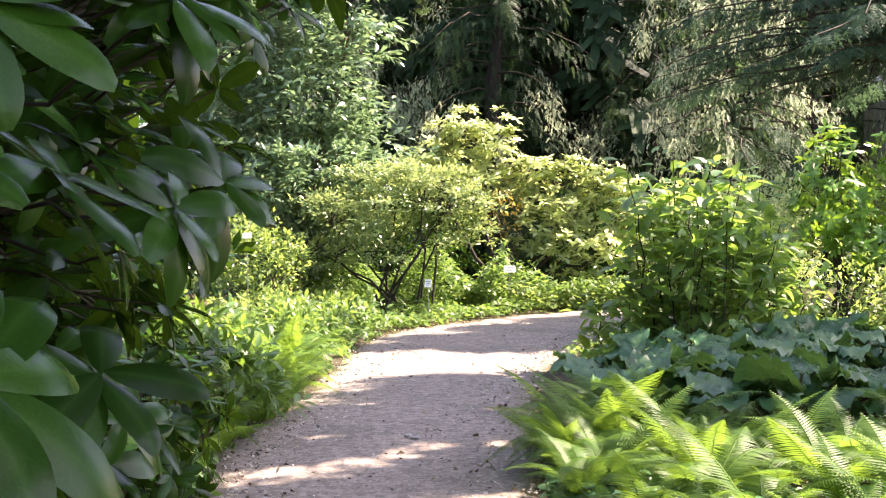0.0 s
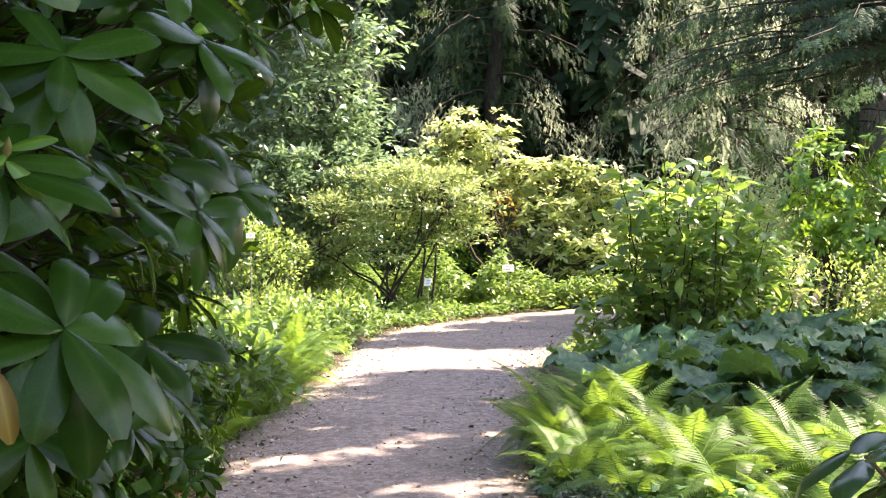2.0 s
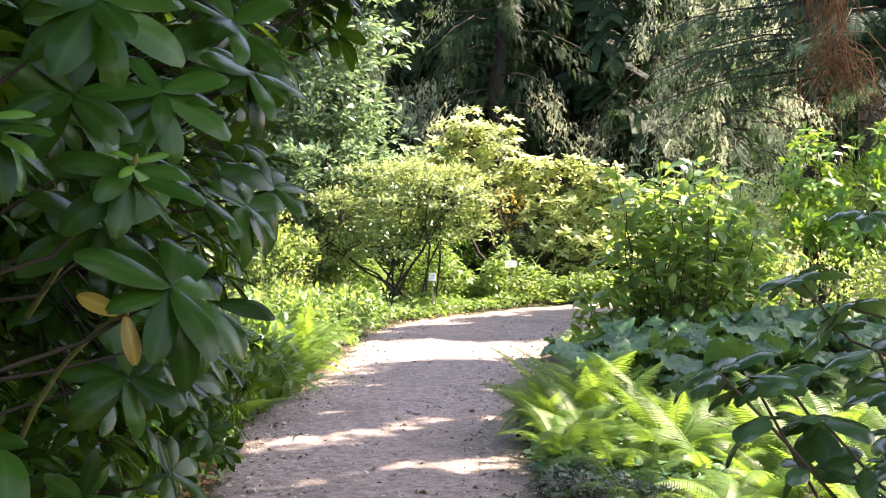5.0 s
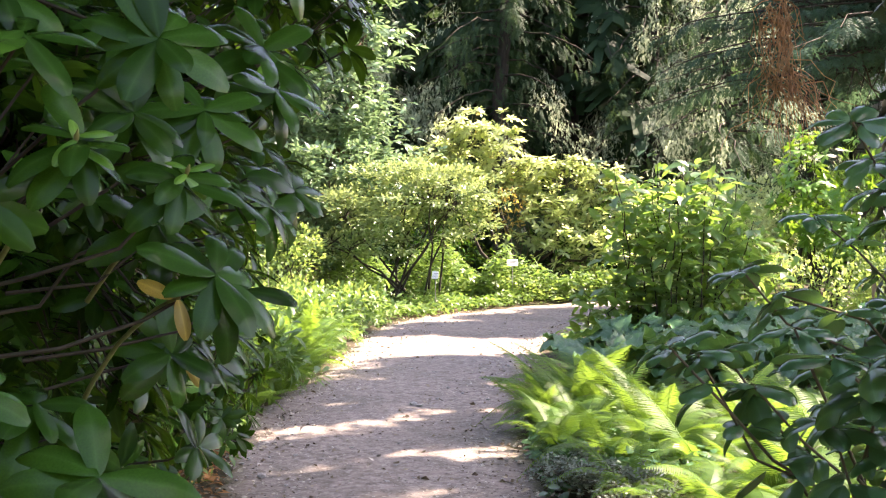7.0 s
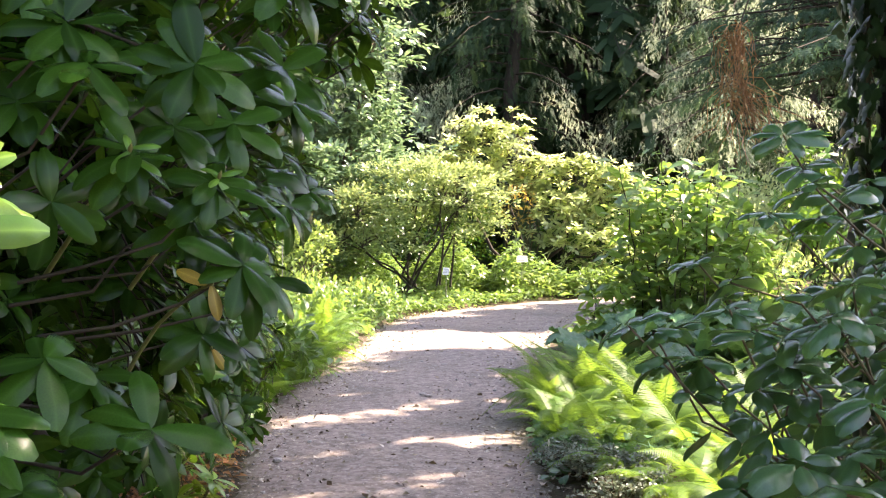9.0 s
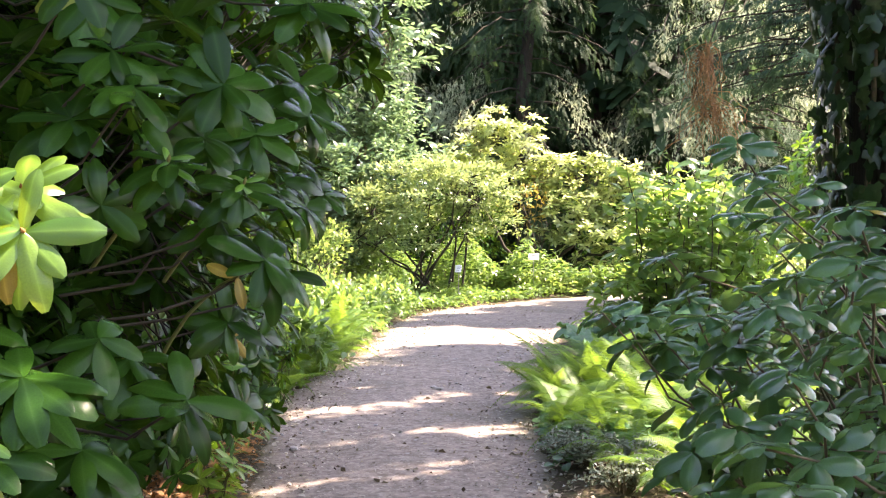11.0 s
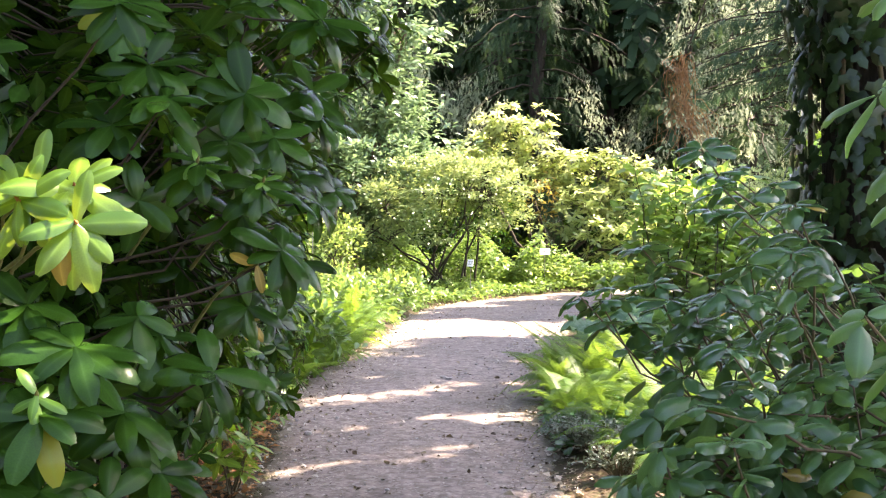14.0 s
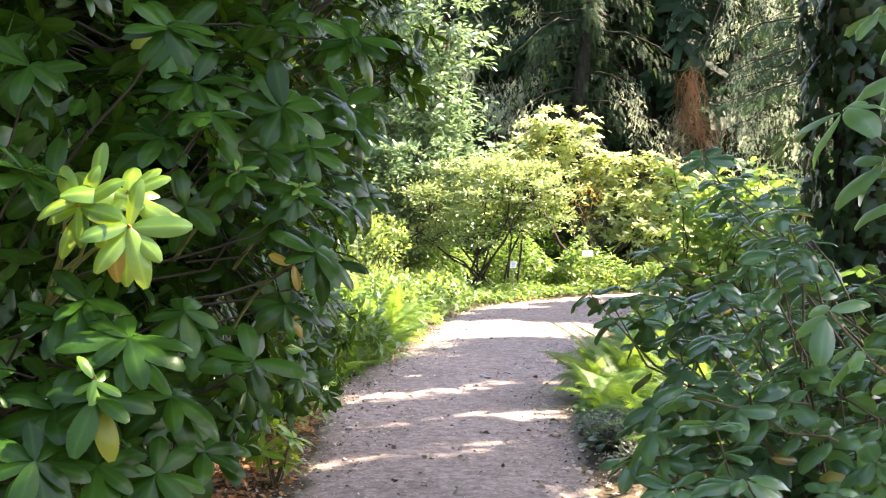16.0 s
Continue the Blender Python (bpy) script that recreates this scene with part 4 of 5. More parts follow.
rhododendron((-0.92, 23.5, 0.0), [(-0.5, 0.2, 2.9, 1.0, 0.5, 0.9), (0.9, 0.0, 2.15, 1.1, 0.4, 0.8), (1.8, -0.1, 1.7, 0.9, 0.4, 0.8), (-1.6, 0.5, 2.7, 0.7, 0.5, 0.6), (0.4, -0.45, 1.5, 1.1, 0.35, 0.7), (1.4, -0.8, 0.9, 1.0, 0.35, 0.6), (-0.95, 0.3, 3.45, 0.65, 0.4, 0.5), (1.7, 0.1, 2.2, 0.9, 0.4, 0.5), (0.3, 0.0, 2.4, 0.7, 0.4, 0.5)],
             [], 740, 0.172, "large sunlit rhododendron with yellow-green leaves coloured pale for sun glare", SUNRHODO, 0, 0, 0.8, dry=(-0.1, -0.5, 1.75, 0.45, 0.40, 0.55), twigs=TWIG)
shrub("tall_shrub", "tall shrub with layered light green leaves", "shrub", (-5.0, 22.2, 0.0),
      [(0.2, 0, 4.0, 1.6, 1.3, 1.5), (1.0, -0.2, 2.7, 1.3, 1.1, 1.1), (1.0, 0.2, 5.4, 1.2, 1.1, 1.2), (-1.2, -0.3, 4.4, 1.6, 1.3, 1.8), (-1.2, -0.5, 2.0, 1.5, 1.1, 1.2), (0.0, 0.2, 6.8, 1.4, 1.3, 1.2)],
      14000, 0.19, LAUREL, leaf_shape(3, 0.36, 0.04, 0.30), 8, stem_r=0.04, cluster=7, spread=0.26, flat=0.35, level=0.6)
# mostly hidden shrubs, added to keep skylight off the near bush
for x, y, h in [(-3.4, 2.6, 1.5), (-3.7, 4.6, 1.45), (-4.1, 6.6, 1.35), (-3.8, 8.7, 1.6), (-2.9, 3.6, 1.4), (-3.2, 0.2, 1.3), (-3.9, -2.4, 1.3), (-4.0, -4.6, 1.3)]:
    shrub("tall_shrub", "dense tall evergreen shrub added behind the rhododendron to darken it", "shrub", (x, y, 0.0), [(0, 0, h * 1.55, 1.2, 1.2, h * 1.25), (0.2, 0.5, h, 1.1, 1.0, h * 0.9)], 4000, 0.19, RHODO, leaf_shape(2, 0.42, -0.03, 0.15, 0.5, 0, 0, 0.4), 5, group="evergreens behind the path")
shrub("shrub", "leafy shrub behind the azalea", "shrub", (-5.2, 20.5, 0.0), [(0, 0, 1.6, 1.8, 1.2, 1.5), (1.2, 0.3, 2.2, 1.3, 1.0, 1.2)], 7000, 0.15, LAUREL, leaf_shape(2, 0.45, 0.05, 0.2), 6, flat=0.35, level=0.5)
shrub("shrub", "sunlit yellow-green shrub beside the azalea", "shrub", (-4.5, 18.4, 0.0), [(0, 0, 0.9, 0.8, 0.8, 0.8), (-0.7, 0.4, 1.2, 0.8, 0.8, 0.8)], 3600, 0.085, SHRUB, None, 7, stem_r=0.014, twig=DARKTWIG)
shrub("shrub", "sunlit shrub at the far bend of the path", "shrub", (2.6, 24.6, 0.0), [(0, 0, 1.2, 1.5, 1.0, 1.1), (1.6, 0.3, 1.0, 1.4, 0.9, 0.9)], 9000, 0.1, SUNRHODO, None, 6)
shrub("low_shrub", "low leafy shrub under the azalea", "shrub", (-3.9, 17.0, 0.0), [(-0.3, 0, 0.28, 0.9, 1.2, 0.28), (0.4, 1.2, 0.22, 0.7, 0.9, 0.22)], 4200, 0.08, SHRUB, None, 5, stem_r=0.01)


for x, y, w, h in [(-3.6, 26.0, 1.8, 1.6), (0.4, 27.2, 1.8, 1.5), (4.6, 27.6, 2.0, 1.6), (8.4, 26.0, 2.0, 1.6), (-7.2, 24.0, 2.0, 1.9)]:
    shrub("shrub", "dark evergreen shrub at the edge of the wood", "shrub", (x, y, 0.0), [(0, 0, h * 0.8, w, 1.1, h), (0.8, 0.3, h * 0.7, w * 0.8, 1.0, h * 0.8)], 5000, 0.13, RHODO, None, 5, group="shrubs at the edge of the wood")


# ---- conifers ----
# lit: share of branches whose outer sprays get sunlight as paler colour
def conifer(at, height, low, reach, mat, label, branches=70, droop=0.35, size=0.55, seed=1, dense=1.0, lit=0.0, clump=0.3, tuft=(5, 52, 0.27, 0.085), weep=0.0):
    global rng
    rng = np.random.default_rng(seed)
    ob = thing("conifer", label, "conifer", at, "conifers behind the garden")
    v, f = tubes([bent((0, 0, -0.1), (0.1, 0.1, height), 0, 9, 0.03, 0.022 * height, 0.02)], 10)
    part("trunk", mesh_of("trunk", v, f, BARK), ob)
    lines, P, A, N, S, pale = [], [], [], [], [], []
    for i in range(branches):
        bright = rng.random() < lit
        z = low + (height - low) * (i / branches) ** 1.1
        r = reach * (1 - 0.75 * (z - low) / (height - low)) * rng.uniform(0.65, 1.1)
        q = 2.4 * i + rng.normal() * 0.3
        out = np.array((math.cos(q), math.sin(q), 0))
        s = np.linspace(0, 1, 7)[:, None]
        pts = np.array((0, 0, z)) + out * r * s + np.array((0, 0, 1.0)) * (0.12 * r * s - droop * r * s ** 2)
        pts[1:] += rng.normal(0, 0.04, (6, 3))
        lines.append((pts, list(np.linspace(0.03, 0.006, 7))))
        side = np.array((-out[1], out[0], 0))
        for k in range(int(dense * (46 * r / reach + 16))):
            t = rng.random() ** 0.75
            j = min(int(t * 6), 5)
            c = pts[j] + (pts[j + 1] - pts[j]) * (t * 6 - j)
            sd = side * rng.choice((-1, 1)) * rng.uniform(0.2, 1.0)
            drop = weep * rng.random() ** 1.5
            P.append(c + sd * clump * r * (1.05 - t) * rng.random() + (0, 0, -0.05 - drop))
            A.append(sd + out * rng.uniform(0.3, 1.0) + (0, 0, -rng.uniform(0.2, 1.2) - 0.9 * bright * t - 2.2 * drop))
            N.append(np.array((0, 0, 1.0)) + out * 0.6 + rng.normal(0, 0.3, 3))
            S.append(size * rng.uniform(0.6, 1.25))
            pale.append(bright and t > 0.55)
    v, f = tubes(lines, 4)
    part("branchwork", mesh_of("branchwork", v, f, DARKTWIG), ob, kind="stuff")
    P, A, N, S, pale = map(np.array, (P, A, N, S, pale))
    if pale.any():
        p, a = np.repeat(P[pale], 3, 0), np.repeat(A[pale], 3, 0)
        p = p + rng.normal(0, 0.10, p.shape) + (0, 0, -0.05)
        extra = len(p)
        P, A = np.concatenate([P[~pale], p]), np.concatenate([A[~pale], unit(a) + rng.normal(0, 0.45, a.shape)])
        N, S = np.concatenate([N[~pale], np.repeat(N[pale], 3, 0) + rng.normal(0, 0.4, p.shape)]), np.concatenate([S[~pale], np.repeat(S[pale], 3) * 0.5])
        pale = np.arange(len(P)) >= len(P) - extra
    for name, k, m in (("needles", ~pale, mat), ("sunlit_sprays", pale, NEEDLE_SUN_TINT)):
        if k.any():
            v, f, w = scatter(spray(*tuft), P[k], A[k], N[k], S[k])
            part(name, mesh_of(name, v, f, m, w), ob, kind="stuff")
    return ob


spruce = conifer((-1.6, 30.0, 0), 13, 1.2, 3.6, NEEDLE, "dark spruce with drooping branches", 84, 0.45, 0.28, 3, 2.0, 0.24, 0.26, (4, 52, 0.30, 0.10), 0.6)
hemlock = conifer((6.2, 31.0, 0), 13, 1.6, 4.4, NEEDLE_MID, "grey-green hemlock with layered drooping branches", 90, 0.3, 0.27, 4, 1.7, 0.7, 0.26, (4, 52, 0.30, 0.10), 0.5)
yew = conifer((2.3, 32.0, 0), 13, 1.0, 3.4, NEEDLE, "spruce with sunlight coloured into its branch tips", 84, 0.5, 0.28, 5, 2.0, 0.50, 0.24, (4, 52, 0.30, 0.10), 0.7)
far_spruce = conifer((-6.6, 38.0, 0), 16, 1.0, 4.2, NEEDLE, "dark spruce deep in the wood, also used as an unseen shade tree", 70, 0.45, 0.75, 7, 0.45, tuft=(1, 58, 0.62, 0.42))
near_hemlock = conifer((5.7, 19.3, 0), 8.0, 3.9, 4.9, NEEDLE_TEAL, "grey-green hemlock with layered branches over the shrubs", 150, 0.22, 0.23, 6, 3.4, 0.0, 0.40, (3, 50, 0.32, 0.11))
conifer((3.6, 26.6, 0), 8.4, 3.2, 2.6, NEEDLE_MID, "young conifer standing in the sun, sunlight coloured into its tips", 70, 0.4, 0.26, 9, 1.2, 0.85, 0.28, (4, 52, 0.30, 0.10), 0.3)
for q, z, r in [(250, 4.6, 2.6), (215, 5.4, 2.4), (285, 6.0, 2.2), (232, 3.6, 2.2), (205, 4.2, 2.5), (260, 5.0, 2.7), (240, 5.6, 2.6), (195, 5.0, 2.6)]:
    o = np.array((math.cos(radians(q)), math.sin(radians(q)), 0))
    b = [bent((0, 0, z), o * r + (0, 0, z + 0.3), -0.35, 8, 0.06, 0.03, 0.008)]
    b += [bent(b[0][0][k], b[0][0][k] + o * 0.5 + (rng.normal() * 0.4, rng.normal() * 0.4, 0.35), 0, 4, 0.03, 0.012, 0.004) for k in (3, 4, 5, 6)]
    b += [bent(b[0][0][k], b[0][0][k] + o * 0.15 + (rng.normal() * 0.15, rng.normal() * 0.15, -rng.uniform(0.5, 1.1)), 0, 6, 0.03, 0.008, 0.003) for k in (3, 4, 5, 6, 7)]
    v, f = tubes(b, 5)
    part("bare_branch", mesh_of("bare_branch", v, f, BARK), near_hemlock, "bare dead branch")
# spruces left of and behind the path are added unseen to hold back skylight
for ob, x, y, rz, sc in [(spruce, -5.4, 31, 70, 1.1), (far_spruce, 0.2, 36, 200, 1.0), (far_spruce, 5.0, 37, 150, 1.05), (yew, 10.4, 31, 40, 1.0), (far_spruce, 9.4, 37, 260, 1.05), (hemlock, 13.5, 28, 130, 1.0),
                         (spruce, -9.0, 27, 20, 1.0), (far_spruce, -10, 36, 100, 1.1), (far_spruce, -3.4, 37, 240, 1.1), (far_spruce, 14.5, 34, 310, 1.0), (far_spruce, -1.5, 43, 33, 1.25),
                         (far_spruce, 3.0, 44, 330, 1.25), (far_spruce, 7.4, 44, 290, 1.25), (far_spruce, 12, 43, 200, 1.25), (far_spruce, -7, 44, 210, 1.25), (far_spruce, -12, 42, 210, 1.25), (far_spruce, 18, 38, 40, 1.2),
                         (far_spruce, -10, 52, 60, 1.5), (far_spruce, -5, 50, 110, 1.5), (far_spruce, 0.5, 51, 160, 1.5), (far_spruce, 5.5, 51, 210, 1.5), (far_spruce, 10, 50, 250, 1.5), (far_spruce, 15.5, 50, 300, 1.5),
                         (yew, 1.8, 38.5, 15, 1.2), (far_spruce, 7.2, 39.5, 95, 1.1), (far_spruce, -9.5, -10, 10, 0.9), (far_spruce, 4.5, -12, 60, 0.9), (far_spruce, -1.5, -15, 120, 0.9),
                         # the tall spruce at y 34.6 is added to shade those before it
                         (far_spruce, 0.0, 34.6, 33, 1.5), (far_spruce, -5.4, -8.6, 290, 0.9), (far_spruce, -7.2, -3.6, 20, 0.95), (far_spruce, -6.8, 2.6, 120, 0.95), (far_spruce, -7.2, 8.6, 200, 1.0), (far_spruce, -9.4, 15.0, 260, 1.0), (far_spruce, -9.5, 64, 15, 2.1), (far_spruce, -2.5, 66, 75, 2.1), (far_spruce, 4.5, 64, 135, 2.1), (far_spruce, 11.5, 66, 195, 2.1), (far_spruce, 18, 64, 255, 2.1), (far_spruce, -7.5, 56, 15, 1.7), (far_spruce, -2.5, 57, 75, 1.7), (far_spruce, 2.8, 57, 135, 1.7), (far_spruce, 8, 56, 195, 1.7), (far_spruce, 13, 55, 255, 1.7)]:
    c = copy_thing(ob, pose(x, y, 0, 0, 0, rz))
    c.scale = (sc, sc, sc)
rng = np.random.default_rng(21)


# ---- shed beyond the trees ----
def box_mesh(name, x0, x1, y0, y1, z0, z1, mat):
    v = [(x, y, z) for z in (z0, z1) for y in (y0, y1) for x in (x0, x1)]
    f = [(0, 2, 3, 1), (4, 5, 7, 6), (0, 1, 5, 4), (2, 6, 7, 3), (0, 4, 6, 2), (1, 3, 7, 5)]
    return mesh_of(name, v, f, mat, None, False)


WOOD = rough_material("weathered_grey_wood", ((0.20, 0.18, 0.155), (0.30, 0.28, 0.25), (0.14, 0.12, 0.10)), 3, 0.8, 0.4, 0.004, 40, (1, 1, 6))
SLATE = rough_material("grey_roof", ((0.20, 0.20, 0.20), (0.32, 0.32, 0.31), (0.15, 0.16, 0.13)), 2, 0.75, 0.4, 0.01)
shed = thing("shed", "weathered grey wooden shed with a grey shingle roof", "shed", (7.75, 29.0, 0))
wall = part("wall", box_mesh("wall", 0.02, 4.98, 0.05, 3.4, 0.0, 4.38, WOOD), shed)
for i in range(22):
    part("board", box_mesh("board", 0.0, 5.0, -0.02 * (i % 2), 0.04, 0.2 * i, 0.2 * i + 0.195, WOOD), wall)
roof = part("roof", box_mesh("roof", -0.3, 5.3, 0, 2.1, -0.05, 0.0, WOOD), shed)
roof.matrix_local = Matrix.Translation((0, -0.42, 4.27)) @ Matrix.Rotation(radians(29), 4, "X")
SHINGLE = box_mesh("shingle", 0.0, 0.345, 0, 0.34, 0, 0.03, SLATE)
for i in range(7):
    for j in range(16 + i % 2):
        shingle = part("shingle", SHINGLE, roof)
        shingle.matrix_local = Matrix.Translation((-0.32 + 0.353 * j - 0.176 * (i % 2), 0.02 + 0.29 * i, 0.022)) @ Matrix.Rotation(radians(-4), 4, "X")

# ---- ivy-clad tree at the path, with an unseen crown added to shade the path ----
IVY_AT = (1.42, 2.45)
tree = thing("tree", "tall broadleaf tree whose trunk is clad in ivy", "tree", (*IVY_AT, 0))
tr_pts = [(0, 0, -0.1), (0.0, 0.02, 0.4), (0.02, 0.05, 1.5), (-0.02, 0.05, 3.0), (0.1, 0.3, 4.4), (0.8, 1.0, 6.4), (2.0, 2.0, 8.6)]
v, f = tubes([(fine_line(np.array(tr_pts, float), 24), list(np.concatenate([np.linspace(0.28, 0.21, 6), np.linspace(0.21, 0.13, 18)])))], 14)
part("trunk", mesh_of("trunk", v, f, BARK), tree)
RISE = SUN_DIR * (5.0 / SUN_DIR.z)   # how far the crowns stand up towards the sun
# unseen foliage masses, each set up-sun of a spot that needs shade
SHADE_CROWN = [(x - IVY_AT[0], y - IVY_AT[1], z, a, b, c) for x, y, z, a, b, c in (
    (2.4, 2.85, 5.6, 1.4, 1.00, 0.8), (1.9, 3.1, 4.7, 1.1, 0.7, 0.45), (0.9, 2.5, 4.6, 0.7, 0.6, 0.4), (0.9, 1.7, 5.3, 0.8, 0.9, 0.6), (4.1, 2.7, 5.5, 0.5, 0.5, 0.35), (0.7, 2.9, 5.6, 0.9, 0.7, 0.6), (3.8, 4.6, 5.5, 1.2, 1.1, 0.8),
    (-0.9, 1.6, 5.2, 1.3, 1.3, 0.7), (-0.4, 2.0, 4.5, 1.0, 0.7, 0.4), (2.55, 1.3, 4.6, 0.42, 0.6, 0.25), (2.3, 0.6, 4.6, 0.5, 0.35, 0.3), (0.25, 1.5, 4.5, 0.45, 0.4, 0.3), (0.3, 4.6, 5.2, 1.0, 0.9, 0.4), (-1.2, 5.0, 5.2, 1.1, 1.0, 0.4), (-2.6, 4.2, 5.0, 1.2, 1.2, 0.5), (4.0, 7.6, 5.7, 0.5, 0.45, 0.25), (4.9, 12.5, 5.8, 0.9, 0.7, 0.3), (5.7, 13.6, 5.8, 0.9, 0.7, 0.3), (-1.9, 1.4, 4.6, 1.1, 1.3, 0.5), (0.2, 2.9, 4.7, 0.9, 0.9, 0.4), (-1.2, 3.0, 4.8, 1.2, 1.1, 0.5), (-0.7, 2.5, 4.5, 0.7, 0.7, 0.4),
    (2.7, 4.7, 5.7, 0.8, 0.9, 0.6), (3.7, 11.8, 5.8, 1.2, 0.55, 0.4), (2.4, 12.2, 5.9, 1.2, 0.55, 0.4), (3.4, 13.3, 5.9, 1.5, 0.65, 0.4), (3.05, 14.25, 5.9, 0.75, 0.6, 0.4), (5.3, 15.0, 5.9, 0.65, 0.5, 0.35), (3.8, 1.95, 5.5, 0.6, 0.6, 0.35), (5.2, 10.7, 5.8, 1.0, 0.9, 0.5), (6.0, 11.7, 5.9, 1.2, 0.9, 0.5), (6.9, 12.7, 5.9, 1.2, 0.9, 0.5))]
# slanting sprays of foliage; the narrow gaps between them throw sun streaks on the path
for c0, wide in ((3.5, 0.62), (4.6, 0.50), (6.1, 0.45), (7.6, 0.50), (9.25, 0.52), (10.3, 0.5)):
    for x in (1.2, 1.6, 2.0, 2.4, 2.8, 3.2, 3.6):
        if c0 < 5 and x < 1.7:
            continue
        x += rng.normal() * 0.12
        y = c0 + 0.7 * x + rng.normal() * 0.16
        if 4.9 < y < 12.6:
            SHADE_CROWN.append((x - IVY_AT[0], y - IVY_AT[1], 5.7 + rng.normal() * 0.05, 0.9 * wide * rng.uniform(0.85, 1.25), wide * rng.uniform(0.7, 1.1), 0.28))
SHADE_CROWN = [(g[0] + RISE.x, g[1] + RISE.y, g[2] + RISE.z, *g[3:]) if g[1] + IVY_AT[1] > 6.5 else g for g in SHADE_CROWN]
for g in SHADE_CROWN[::3]:
    v, f = tubes([bent((2.0, 2.0, 8.5) if g[2] > 8 else (0.1, 0.3, 4.3), g[:3], 0.3, 8, 0.08, 0.07, 0.02)], 6)
    part("limb", mesh_of("limb", v, f, BARK), tree)
c, d = in_blobs(SHADE_CROWN, 12400, 0.2)
P = np.repeat(c, 7, 0) + rng.normal(0, 0.13, (len(c) * 7, 3))
v, f, w = scatter(rhomb(0.6), P, rng.normal(0, 1, (len(P), 3)), rng.normal(0, 0.6, (len(P), 3)) + (0, 0, 1), 0.2 * rng.uniform(0.7, 1.3, len(P)))
part("crown", mesh_of("crown", v, f, CANOPY, w), tree)


# tree out of view, added only for its shadow on the far path
shade_tree = thing("tree", "unseen broadleaf tree added to shade the far part of the path", "tree", (8.2, 18.6, 0))
v, f = tubes([(fine_line(np.array([(0, 0, -0.1), (0.0, 0.05, 1.5), (-0.1, 0.1, 3.2), (-0.3, 0.5, 6.0), (-0.2, 1.2, 9.6)], float), 18), list(np.linspace(0.24, 0.12, 18)))], 12)
part("trunk", mesh_of("trunk", v, f, BARK), shade_tree)
FAR_SHADE_CROWN = [(x - 8.2 + RISE.x, y - 18.6 + RISE.y, z + RISE.z, a, b, c) for x, y, z, a, b, c in (
    (2.4, 17.7, 6.4, 0.8, 0.5, 0.35), (3.0, 18.8, 6.4, 0.9, 0.6, 0.35), (3.9, 20.3, 6.5, 0.9, 0.7, 0.35), (4.9, 21.7, 6.5, 0.9, 0.7, 0.35), (3.8, 17.8, 6.4, 1.0, 0.8, 0.4), (4.4, 19.2, 6.5, 0.9, 0.8, 0.4), (5.2, 20.8, 6.6, 1.1, 0.9, 0.5), (6.2, 22.0, 6.7, 1.1, 0.9, 0.5), (6.6, 19.6, 7.2, 1.3, 1.2, 0.6))]
for g in FAR_SHADE_CROWN:
    v, f = tubes([bent((-0.2, 1.2, 9.5), g[:3], 0.3, 8, 0.08, 0.06, 0.015)], 6)
    part("limb", mesh_of("limb", v, f, BARK), shade_tree)
c, d = in_blobs(FAR_SHADE_CROWN, 3000, 0.2)
P = np.repeat(c, 7, 0) + rng.normal(0, 0.13, (len(c) * 7, 3))
v, f, w = scatter(rhomb(0.6), P, rng.normal(0, 1, (len(P), 3)), rng.normal(0, 0.6, (len(P), 3)) + (0, 0, 1), 0.2 * rng.uniform(0.7, 1.3, len(P)))
part("crown", mesh_of("crown", v, f, CANOPY, w), shade_tree)


def ivy_leaf():
    out = [(0, 0), (-0.28, -0.12), (-0.5, 0.18), (-0.24, 0.36), (-0.26, 0.62), (0, 1.0), (0.26, 0.62), (0.24, 0.36), (0.5, 0.18), (0.28, -0.12)]
    v = [(0, 0.35, 0.03)] + [(x, y, -0.05 * (abs(x) * 2) - 0.06 * y) for x, y in out]
    f = [(0, 1 + (k + 1) % 10, 1 + k) for k in range(10)]
    return np.array(v), np.array(f), np.array([1.0] + [0.0] * 10)


n = 5200
q, z = rng.uniform(0, 6.283, n), rng.uniform(0.05, 4.2, n)
out = np.column_stack([np.cos(q), np.sin(q), np.zeros(n)])
P = np.array((*IVY_AT, 0)) + out * (0.20 + 0.06 * np.sin(q * 3 + z * 2)[:, None] ** 2 + 0.09 * rng.random((n, 1))) + np.column_stack([0 * z, 0 * z, z])
v, f, w = scatter(ivy_leaf(), P, np.column_stack([rng.normal(0, 0.5, (n, 2)), -np.ones(n)]), out + (0, 0, 0.4) + rng.normal(0, 0.2, (n, 3)), 0.062 * rng.uniform(0.6, 1.35, n))
ivy = thing("ivy", "dark glossy ivy climbing the tree trunk", "climber", (0, 0, 0))
part("leaves", mesh_of("leaves", v, f, IVY, w), ivy, kind="stuff")
lines = []
for i in range(9):
    zz = np.linspace(0, 4.2, 22)
    a = i * 0.7 + 0.5 * np.sin(zz * 1.3 + i)
    lines.append((np.column_stack([IVY_AT[0] + 0.235 * np.cos(a), IVY_AT[1] + 0.235 * np.sin(a), zz]), [0.010] * 22))
v, f = tubes(lines, 5)
part("vines", mesh_of("vines", v, f, TWIG), ivy)


